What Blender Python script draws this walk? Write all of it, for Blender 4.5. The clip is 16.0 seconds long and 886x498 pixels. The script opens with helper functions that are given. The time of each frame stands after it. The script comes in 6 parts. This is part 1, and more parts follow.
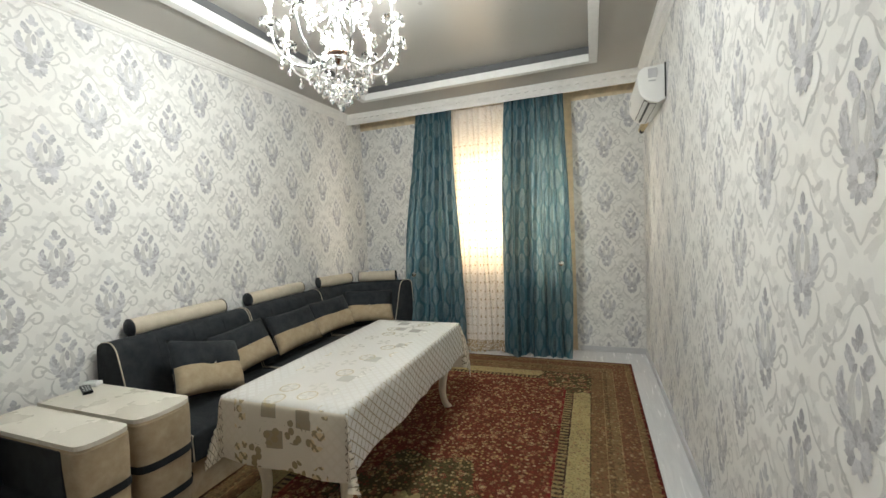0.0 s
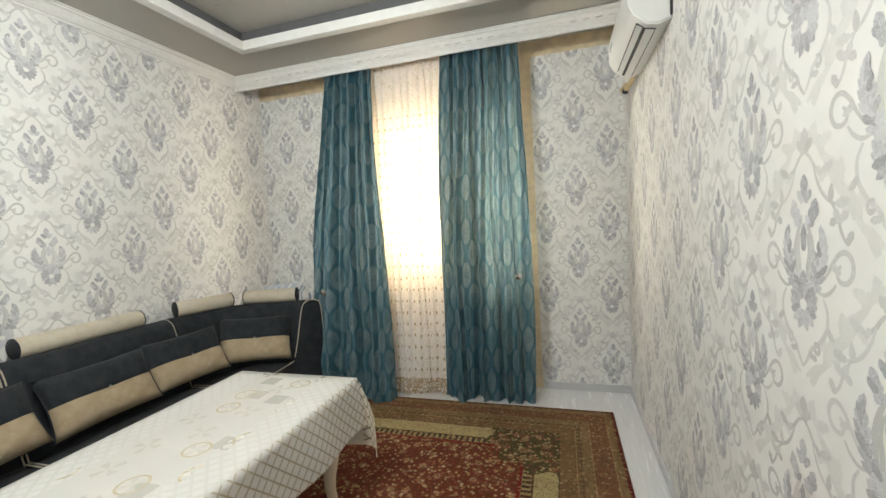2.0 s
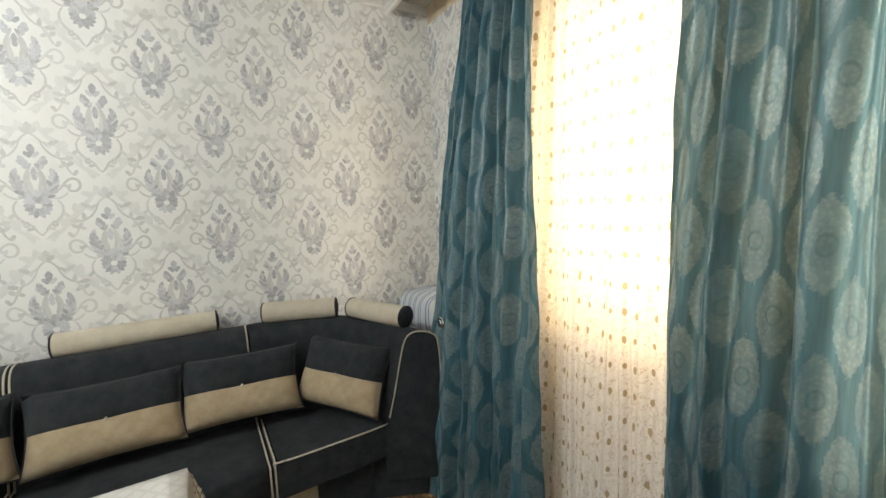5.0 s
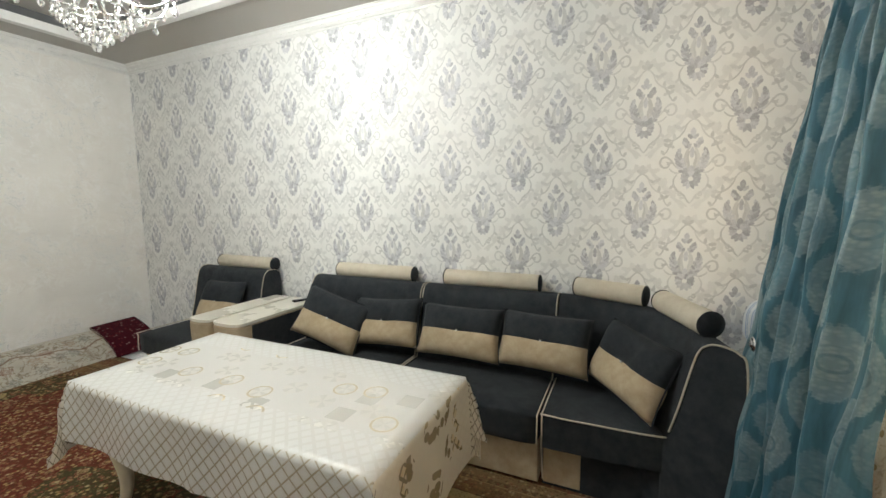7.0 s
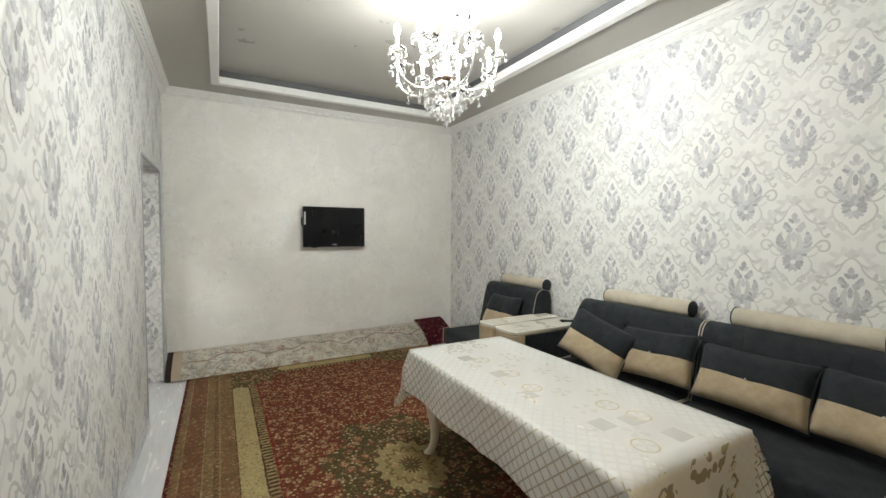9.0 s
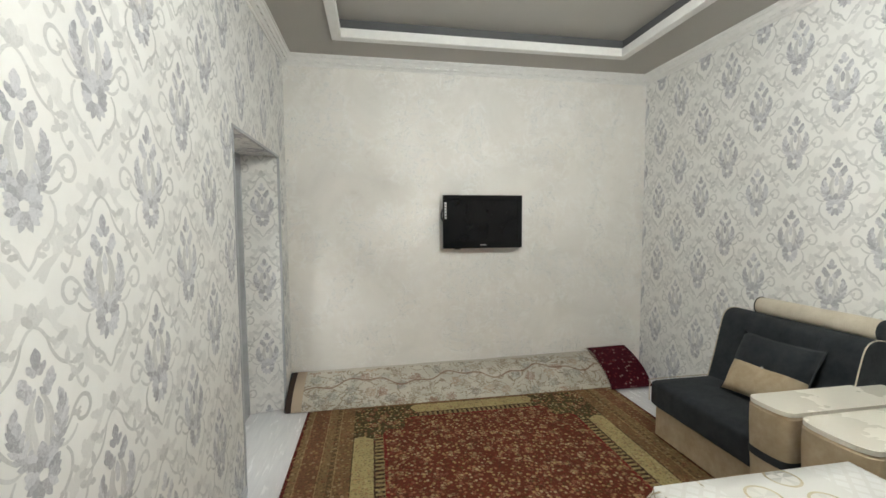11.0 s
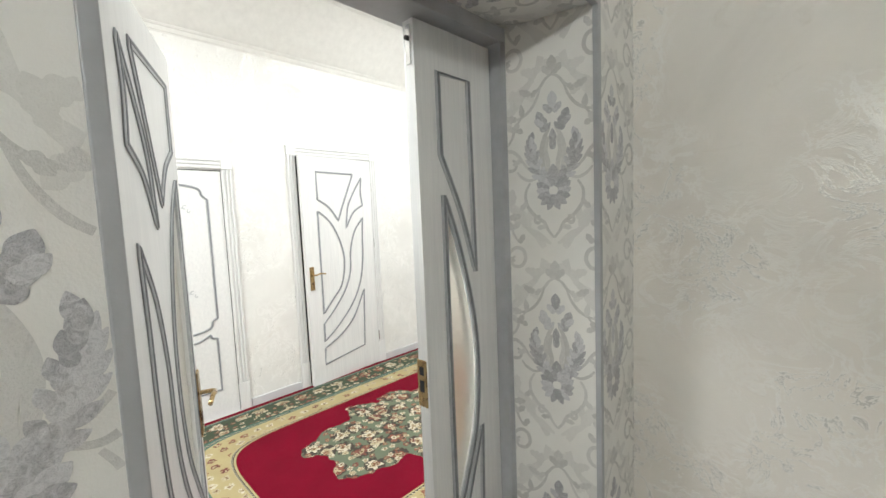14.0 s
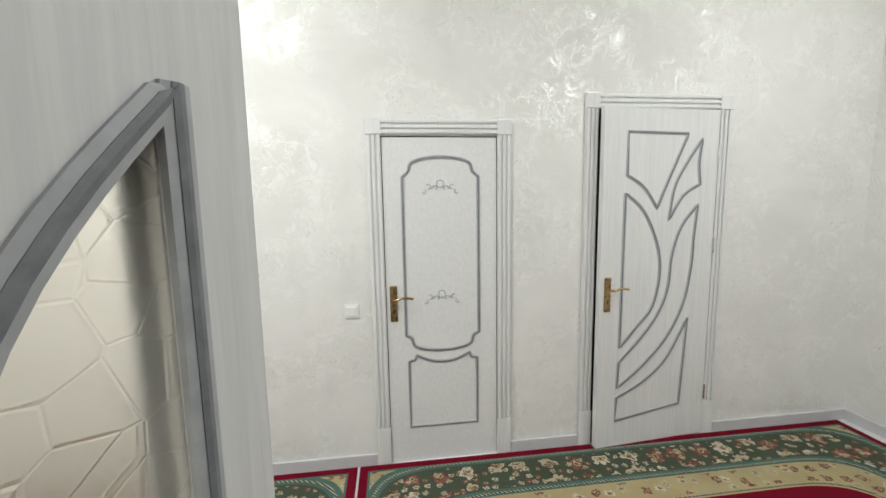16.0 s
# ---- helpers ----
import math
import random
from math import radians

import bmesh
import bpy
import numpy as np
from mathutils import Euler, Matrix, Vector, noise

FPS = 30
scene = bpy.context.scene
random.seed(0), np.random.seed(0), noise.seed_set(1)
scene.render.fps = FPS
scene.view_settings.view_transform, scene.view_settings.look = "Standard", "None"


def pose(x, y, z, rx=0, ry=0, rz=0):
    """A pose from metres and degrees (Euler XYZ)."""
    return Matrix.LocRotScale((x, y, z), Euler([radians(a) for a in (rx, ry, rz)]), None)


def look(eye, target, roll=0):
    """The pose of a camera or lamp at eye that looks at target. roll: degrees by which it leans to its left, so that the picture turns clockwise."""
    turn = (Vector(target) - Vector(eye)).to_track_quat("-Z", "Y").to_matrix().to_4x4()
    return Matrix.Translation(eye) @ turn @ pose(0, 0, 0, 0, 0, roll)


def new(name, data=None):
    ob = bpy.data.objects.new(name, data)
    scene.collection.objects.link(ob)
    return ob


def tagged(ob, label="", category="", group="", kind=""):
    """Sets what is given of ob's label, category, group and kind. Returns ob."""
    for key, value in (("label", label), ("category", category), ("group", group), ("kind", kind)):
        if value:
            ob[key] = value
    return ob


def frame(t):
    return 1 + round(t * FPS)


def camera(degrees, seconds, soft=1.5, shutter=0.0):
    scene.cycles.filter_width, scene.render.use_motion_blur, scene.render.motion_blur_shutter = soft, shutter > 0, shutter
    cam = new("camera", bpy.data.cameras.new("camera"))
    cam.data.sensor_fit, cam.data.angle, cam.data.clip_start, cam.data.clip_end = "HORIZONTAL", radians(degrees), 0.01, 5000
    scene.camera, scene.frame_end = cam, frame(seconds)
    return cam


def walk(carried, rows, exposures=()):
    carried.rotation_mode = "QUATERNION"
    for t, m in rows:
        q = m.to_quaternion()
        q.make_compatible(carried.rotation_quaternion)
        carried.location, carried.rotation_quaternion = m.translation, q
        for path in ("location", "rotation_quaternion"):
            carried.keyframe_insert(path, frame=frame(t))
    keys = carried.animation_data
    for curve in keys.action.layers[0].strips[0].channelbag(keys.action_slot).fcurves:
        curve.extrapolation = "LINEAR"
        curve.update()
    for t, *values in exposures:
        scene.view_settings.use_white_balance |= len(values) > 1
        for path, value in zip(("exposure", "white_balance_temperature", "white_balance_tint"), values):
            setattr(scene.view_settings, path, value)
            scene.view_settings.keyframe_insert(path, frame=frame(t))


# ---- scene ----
cam = camera(95.4, 16.0)
PATH = [
    (0, (3.028, 1.123, 1.589), (2.333, 2.994, 1.47), -2.8),
    (0.5, (2.992, 1.392, 1.544), (2.409, 3.303, 1.445), -3.2),
    (1, (3.067, 1.722, 1.57), (2.517, 3.642, 1.465), -3.3),
    (1.5, (3.016, 2.086, 1.584), (2.47, 4.006, 1.465), -3.4),
    (2, (3.05, 2.463, 1.574), (2.482, 4.375, 1.439), -3.3),
    (2.5, (3.043, 2.912, 1.59), (2.434, 4.811, 1.438), -3.3),
    (3, (2.985, 3.327, 1.597), (2.278, 5.191, 1.437), -3.1),
    (5.5, (2.73, 4.727, 1.607), (0.835, 5.32, 1.365), -1.9),
    (6, (2.82, 4.829, 1.623), (0.841, 4.931, 1.353), -1.3),
    (6.5, (2.866, 4.935, 1.576), (0.916, 4.557, 1.341), -0.7),
    (7, (2.854, 5.123, 1.562), (1.043, 4.306, 1.331), -0.5),
    (7.5, (2.909, 5.254, 1.557), (1.288, 4.101, 1.343), -0.4),
    (8, (2.983, 5.352, 1.57), (1.575, 3.943, 1.399), -0.2),
    (8.5, (3.023, 5.37, 1.56), (1.843, 3.76, 1.448), 0.0),
    (9, (3.064, 5.277, 1.553), (2.095, 3.529, 1.467), 0.2),
    (9.5, (2.997, 4.983, 1.52), (2.232, 3.137, 1.444), 0.2),
    (10, (2.923, 4.656, 1.545), (2.335, 2.747, 1.454), -0.0),
    (12.5, (2.744, 2.535, 1.642), (2.988, 0.558, 1.458), -1.2),
    (13, (2.817, 2.145, 1.617), (3.436, 0.252, 1.428), -1.9),
    (13.5, (2.91, 1.766, 1.578), (3.95, 0.066, 1.407), -2.5),
    (14, (3.077, 1.444, 1.576), (4.48, 0.029, 1.406), -2.4),
    (14.5, (3.357, 1.251, 1.585), (5.038, 0.184, 1.401), -2.3),
    (15, (3.655, 1.016, 1.617), (5.51, 0.3, 1.402), -1.6),
    (15.5, (3.962, 0.942, 1.614), (5.9, 0.499, 1.39), -1.3),
    (16, (4.259, 0.989, 1.639), (6.227, 0.737, 1.394), -1.0),
]
walk(cam, [(t, look(eye, to, roll)) for t, eye, to, roll in PATH],
     [(0, .84), (1.5, 1.02), (3, 1.22), (5.5, .94), (6, .88), (7, 1.08), (8, 1.14), (9, 1.0), (10, .98), (12.5, 1.26), (13.5, 1.08), (14, .88), (14.5, .80), (15, .53), (15.5, .15), (16, .06)])

# ---- light ----
world = bpy.data.worlds.new("sky")
scene.world = world
world.use_nodes = True
wt = world.node_tree
sky = wt.nodes.new("ShaderNodeTexSky")
sky.sky_type, sky.sun_disc = "NISHITA", False
sky.sun_elevation, sky.sun_rotation = radians(36), radians(-16)
wt.links.new(sky.outputs[0], wt.nodes["Background"].inputs[0])
wt.nodes["Background"].inputs[1].default_value = 0.15


def lamp(name, kind, energy, m, color=(1, 1, 1), **more):
    d = bpy.data.lights.new(name, kind)
    d.energy, d.color = energy, color
    if "size" in more:
        d.shape, d.size, d.size_y = "RECTANGLE", more["size"][0], more["size"][1]
    if "radius" in more:
        d.shadow_soft_size = more["radius"]
    if "angle" in more:
        d.angle = more["angle"]
    ob = new(name, d)
    ob.matrix_world = m
    return ob


lamp("sun", "SUN", 2.0, look((1.2, 12, 7), (2.0, 6.1, 1.85)), (1, .86, .66), angle=radians(.6))
lamp("window_daylight", "AREA", 26, look((1.98, 6.44, 1.85), (1.98, 5, 1.75)), (1, .90, .72), size=(1.3, 1.25))
CH = (1.793, 3.01)          # chandelier axis
for k in range(4):
    a = radians(45 + 90 * k)
    lamp("chandelier_light", "POINT", 15, pose(CH[0] + .15 * math.cos(a), CH[1] + .15 * math.sin(a), 2.76), (.945, 1, .962), radius=.05)
lamp("hall_light", "AREA", 52, pose(5.0, 2.15, 3.40), (.97, 1, .965), size=(.9, .9))
lamp("hall_light", "AREA", 31, pose(5.0, -1.3, 3.40), (.97, 1, .965), size=(.9, .9))


# ---- materials ----
class Sh:
    """A small wrapper round a node material."""

    def __init__(s, name, color=(.8, .8, .8), rough=.5, metal=0.0):
        s.m = bpy.data.materials.new(name)
        s.m.use_nodes = True
        s.t = s.m.node_tree
        s.p = s.t.nodes["Principled BSDF"]
        s.put("Base Color", (*color, 1) if isinstance(color, tuple) else color)
        s.put("Roughness", rough)
        s.put("Metallic", metal)

    def put(s, name, v):
        s.plug(v, s.p.inputs[name])

    def plug(s, v, sock):
        if isinstance(v, bpy.types.NodeSocket):
            s.t.links.new(v, sock)
        elif isinstance(v, tuple) and len(v) == 3 and sock.type == "RGBA":
            sock.default_value = (*v, 1)
        else:
            sock.default_value = v

    def node(s, kind, **props):
        n = s.t.nodes.new(kind)
        for k, v in props.items():
            setattr(n, k, v)
        return n

    def math(s, op, a, b=0.0, c=0.0):
        n = s.node("ShaderNodeMath", operation=op)
        for v, i in ((a, 0), (b, 1), (c, 2)):
            s.plug(v, n.inputs[i])
        return n.outputs[0]

    def mix(s, f, a, b, blend="MIX"):
        n = s.node("ShaderNodeMix", data_type="RGBA", blend_type=blend)
        s.plug(f, n.inputs[0]), s.plug(a, n.inputs[6]), s.plug(b, n.inputs[7])
        return n.outputs[2]

    def ramp(s, f, stops, step=False):
        n = s.node("ShaderNodeValToRGB")
        r = n.color_ramp
        r.interpolation = "CONSTANT" if step else "LINEAR"
        while len(r.elements) < len(stops):
            r.elements.new(0)
        for e, (p, c) in zip(r.elements, stops):
            e.position = p
            e.color = (*c, 1) if isinstance(c, tuple) else (c, c, c, 1)
        s.plug(f, n.inputs[0])
        return n.outputs[0]

    def coord(s, kind="Object"):
        return s.node("ShaderNodeTexCoord").outputs[kind]

    def scaled(s, vec, k):
        n = s.node("ShaderNodeMapping")
        s.plug(vec, n.inputs[0])
        n.inputs[3].default_value = k
        return n.outputs[0]

    def sep(s, vec):
        n = s.node("ShaderNodeSeparateXYZ")
        s.plug(vec, n.inputs[0])
        return n.outputs

    def join(s, x, y, z=0.0):
        n = s.node("ShaderNodeCombineXYZ")
        for v, i in ((x, 0), (y, 1), (z, 2)):
            s.plug(v, n.inputs[i])
        return n.outputs[0]

    def noise(s, scale, detail=3.0, rough=.5, vec=None, warp=0.0):
        n = s.node("ShaderNodeTexNoise")
        n.inputs["Scale"].default_value, n.inputs["Detail"].default_value = scale, detail
        n.inputs["Roughness"].default_value, n.inputs["Distortion"].default_value = rough, warp
        s.plug(vec or s.coord(), n.inputs["Vector"])
        return n.outputs[0]

    def vor(s, scale, vec=None, feature="F1", jitter=1.0, flat=False):
        n = s.node("ShaderNodeTexVoronoi", feature=feature)
        if flat:
            n.voronoi_dimensions = "2D"
        n.inputs["Scale"].default_value = scale
        n.inputs["Randomness"].default_value = jitter
        s.plug(vec or s.coord(), n.inputs["Vector"])
        return n.outputs

    def bump(s, h, strength=.3, dist=.01):
        n = s.node("ShaderNodeBump")
        n.inputs["Strength"].default_value, n.inputs["Distance"].default_value = strength, dist
        s.plug(h, n.inputs["Height"])
        s.put("Normal", n.outputs[0])

    def band(s, v, a, b):
        return s.math("MULTIPLY", s.math("GREATER_THAN", v, a), s.math("LESS_THAN", v, b))


def m_plain(name, color, rough=.5, metal=0.0, vary=.12, scale=9, bump=.08, bscale=220, bdist=.002):
    s = Sh(name, color, rough, metal)
    n = s.noise(scale, 4, .6)
    dark = tuple(c * (1 - vary) for c in color)
    light = tuple(min(1, c * (1 + vary * .6)) for c in color)
    s.put("Base Color", s.ramp(n, [(.3, dark), (.7, light)]))
    s.put("Roughness", s.math("MULTIPLY_ADD", n, .16, rough - .08))
    s.bump(s.noise(bscale, 2), bump, bdist)
    return s.m


def m_paper_ground():
    s = Sh("wallpaper_ground", (.8, .78, .74), .42)
    fine = s.noise(260, 2, .6)
    cloud = s.noise(7, 4, .6)
    s.put("Base Color", s.ramp(cloud, [(.3, (.78, .77, .75)), (.7, (.84, .832, .812))]))
    s.put("Specular IOR Level", .18)
    s.put("Roughness", s.ramp(s.noise(60, 3, .6), [(.35, .46), (.65, .62)]))
    s.bump(s.math("ADD", fine, s.math("MULTIPLY", cloud, .6)), .3, .0015)
    return s.m


def m_paper_ink(name, dark, light, rough, metal, vein):
    s = Sh(name, light, rough, metal)
    v = s.noise(95, 4, .7, warp=1.6)
    isl = s.math("MULTIPLY_ADD", s.node("ShaderNodeNewGeometry").outputs["Random Per Island"], .36, -.18)
    s.put("Base Color", s.ramp(s.math("ADD", v, isl), [(.30, dark), (.66, light)]))
    s.put("Roughness", s.ramp(s.vor(420)[0], [(.1, .12), (.5, rough)]))
    s.bump(s.math("ADD", s.math("MULTIPLY", v, 2.0), s.noise(600, 2)), vein, .003)
    return s.m


def m_pearl(name, a, b, shine):
    s = Sh(name, a, .5)
    big = s.noise(1.5, 5, .62, warp=.8)
    ground = s.ramp(big, [(.34, b), (.5, a), (.66, tuple(min(1, c * 1.05) for c in a))])
    streak = s.noise(4.2, 6, .66, s.scaled(s.coord(), (1, 1, 1.7)), 1.3)
    ground = s.mix(s.ramp(streak, [(.60, 0.0), (.70, .30)]), ground, (.64, .60, .55))
    ridge = s.math("ABSOLUTE", s.math("SUBTRACT", s.noise(8.5, 6, .7, warp=1.0), .5))
    smear = s.ramp(ridge, [(0, 1.0), (.016, .8), (.044, 0.0)])
    patch = s.ramp(s.noise(2.3, 3), [(.41, 0.0), (.54, 1.0)])
    k = s.math("MULTIPLY", smear, patch)
    s.put("Roughness", s.math("MULTIPLY_ADD", k, -.37, .60))
    s.put("Specular IOR Level", s.math("MULTIPLY_ADD", k, shine * 1.5, .08))
    s.put("Metallic", s.math("MULTIPLY", k, shine * .42))
    s.bump(s.math("ADD", s.noise(9, 7, .7, warp=.8), s.math("MULTIPLY", s.math("MULTIPLY", k, s.noise(30, 4, .7)), 2.0)), .19, .010)
    s.put("Base Color", s.mix(s.math("MULTIPLY", k, .6), ground, (.93, .93, .92)))
    return s.m


def m_floor():
    s = Sh("floor_laminate", (.6, .6, .61), .24)
    c = s.coord()
    g = s.noise(3.2, 6, .6, s.scaled(c, (9, 1, 1)), 1.0)
    s.put("Base Color", s.ramp(g, [(.25, (.66, .665, .69)), (.75, (.79, .79, .805))]))
    s.put("Roughness", s.math("MULTIPLY_ADD", g, .15, .18))
    s.bump(g, .06, .003)
    return s.m


def m_door(name, along):
    s = Sh(name, (.7, .71, .72), .34)
    c = s.scaled(s.coord(), along)
    g = s.noise(1.0, 6, .62, c, .5)
    fine = s.noise(3.4, 4, .7, c)
    col = s.ramp(s.math("MULTIPLY_ADD", fine, .45, s.math("MULTIPLY", g, .55)), [(.30, (.66, .665, .675)), (.62, (.78, .78, .78))])
    s.put("Base Color", col)
    s.bump(fine, .10, .002)
    return s.m


def m_fabric(name, a, b, weave=520, rough=.85):
    s = Sh(name, a, rough)
    s.put("Base Color", s.ramp(s.noise(14, 5, .65), [(.3, a), (.72, b)]))
    s.put("Sheen Weight", .05)
    s.bump(s.math("ADD", s.noise(weave, 2, .6), s.math("MULTIPLY", s.noise(26, 4, .6), 2.5)), .35, .004)
    return s.m


def m_curtain():
    s = Sh("teal_damask", (.03, .13, .17), .42)
    x, y, z = s.sep(s.coord("UV"))
    n = s.noise(75, 3, .6, s.coord("UV"))

    def medallions(px, py):
        """Pointed ovals with a ringed eye, 0.16 apart and 0.37 above one another."""
        fx = s.math("SUBTRACT", s.math("FRACT", s.math("DIVIDE", px, .16)), .5)
        fy = s.math("SUBTRACT", s.math("FRACT", s.math("DIVIDE", py, .37)), .5)
        ax = s.math("DIVIDE", s.math("ABSOLUTE", fx), .39)
        ay = s.math("DIVIDE", s.math("ABSOLUTE", fy), .345)
        r = s.math("ADD", s.math("SQRT", s.math("ADD", s.math("POWER", ax, 2.0), s.math("POWER", ay, 2.0))), s.math("MULTIPLY", s.math("MULTIPLY", ax, ay), .20))
        edge = s.math("MULTIPLY_ADD", s.math("SUBTRACT", n, .5), .42, r)
        body = s.ramp(edge, [(0, 1.0), (.84, 1.0), (.93, 0.0)])
        eye = s.math("SQRT", s.math("ADD", s.math("POWER", ax, 2.0), s.math("POWER", s.math("MULTIPLY", ay, 1.7), 2.0)))
        ring = s.ramp(eye, [(0, .10), (.24, .10), (.28, .55), (.36, .55), (.40, 0.0), (.62, 0.0), (.66, .25), (.72, 0.0)])
        return s.math("MULTIPLY", body, s.math("SUBTRACT", 1.0, ring))

    body = s.math("MAXIMUM", medallions(x, y), medallions(s.math("ADD", x, .08), s.math("ADD", y, .185)))
    lace = s.ramp(s.vor(80, s.coord("UV"))[0], [(.2, 1.0), (.6, .62)])
    # Uneven thread sheen painted in as noise that fades the medallions.
    sheen = s.ramp(s.noise(4.5, 2, .5, s.coord("UV")), [(.36, .35), (.62, 1.0)])
    f = s.math("MULTIPLY", s.math("MULTIPLY", body, lace), sheen)
    # Upright dark streaks: fold shade painted into the teal ground.
    streak = s.noise(5, 4, .6, s.scaled(s.coord("UV"), (8, .7, 1)))
    ground = s.ramp(streak, [(.3, (.014, .064, .098)), (.7, (.060, .185, .255))])
    col = s.mix(s.math("MULTIPLY", f, .58), ground, (.42, .49, .50))
    s.put("Base Color", col)
    s.put("Roughness", s.math("MULTIPLY_ADD", f, -.06, .38))
    s.put("Metallic", s.math("MULTIPLY_ADD", f, .35, .10))
    s.bump(s.math("ADD", s.math("MULTIPLY", f, .7), s.noise(700, 2, .5, s.coord("UV"))), .3, .002)
    tr = s.node("ShaderNodeBsdfTranslucent")
    s.plug(s.mix(.35, col, (.40, .50, .44)), tr.inputs[0])
    mx = s.node("ShaderNodeMixShader")
    mx.inputs[0].default_value = .20
    s.t.links.new(s.p.outputs[0], mx.inputs[1]), s.t.links.new(tr.outputs[0], mx.inputs[2])
    s.t.links.new(mx.outputs[0], s.t.nodes["Material Output"].inputs[0])
    return s.m


def m_tulle():
    s = Sh("white_tulle", (.84, .80, .76), .7)
    uv = s.coord("UV")
    x, y, z = s.sep(uv)
    gx = s.math("SUBTRACT", s.math("FRACT", s.math("DIVIDE", x, .085)), .5)
    wob = s.math("MULTIPLY", s.noise(9, 2, .5, uv), .5)
    gy = s.math("SUBTRACT", s.math("FRACT", s.math("ADD", s.math("DIVIDE", y, .105), wob)), .5)
    d = s.math("SQRT", s.math("ADD", s.math("POWER", gx, 2.0), s.math("POWER", gy, 2.0)))
    dots = s.math("MULTIPLY", s.math("LESS_THAN", d, .13), s.math("LESS_THAN", y, 2.55))
    sprig = s.math("LESS_THAN", s.math("ABSOLUTE", s.math("SUBTRACT", s.noise(26, 3, .6, uv, .8), .5)), .018)
    hem = s.math("MULTIPLY", s.math("LESS_THAN", y, .16), s.math("GREATER_THAN", s.vor(55, uv)[0], .45))
    f = s.math("MAXIMUM", s.math("MAXIMUM", dots, s.math("MULTIPLY", sprig, .5)), hem)
    col = s.mix(f, (.90, .875, .855), (.46, .36, .22))
    s.put("Base Color", col)
    tl = s.node("ShaderNodeBsdfTranslucent")
    s.plug(s.mix(1.0, col, (1.0, .84, .60), "MULTIPLY"), tl.inputs[0])
    a = s.node("ShaderNodeMixShader")
    a.inputs[0].default_value = .22
    s.t.links.new(s.p.outputs[0], a.inputs[1]), s.t.links.new(tl.outputs[0], a.inputs[2])
    tp = s.node("ShaderNodeBsdfTransparent")
    b = s.node("ShaderNodeMixShader")
    s.plug(s.math("MULTIPLY_ADD", f, -.03, .04), b.inputs[0])
    s.t.links.new(a.outputs[0], b.inputs[1]), s.t.links.new(tp.outputs[0], b.inputs[2])
    s.t.links.new(b.outputs[0], s.t.nodes["Material Output"].inputs[0])
    return s.m


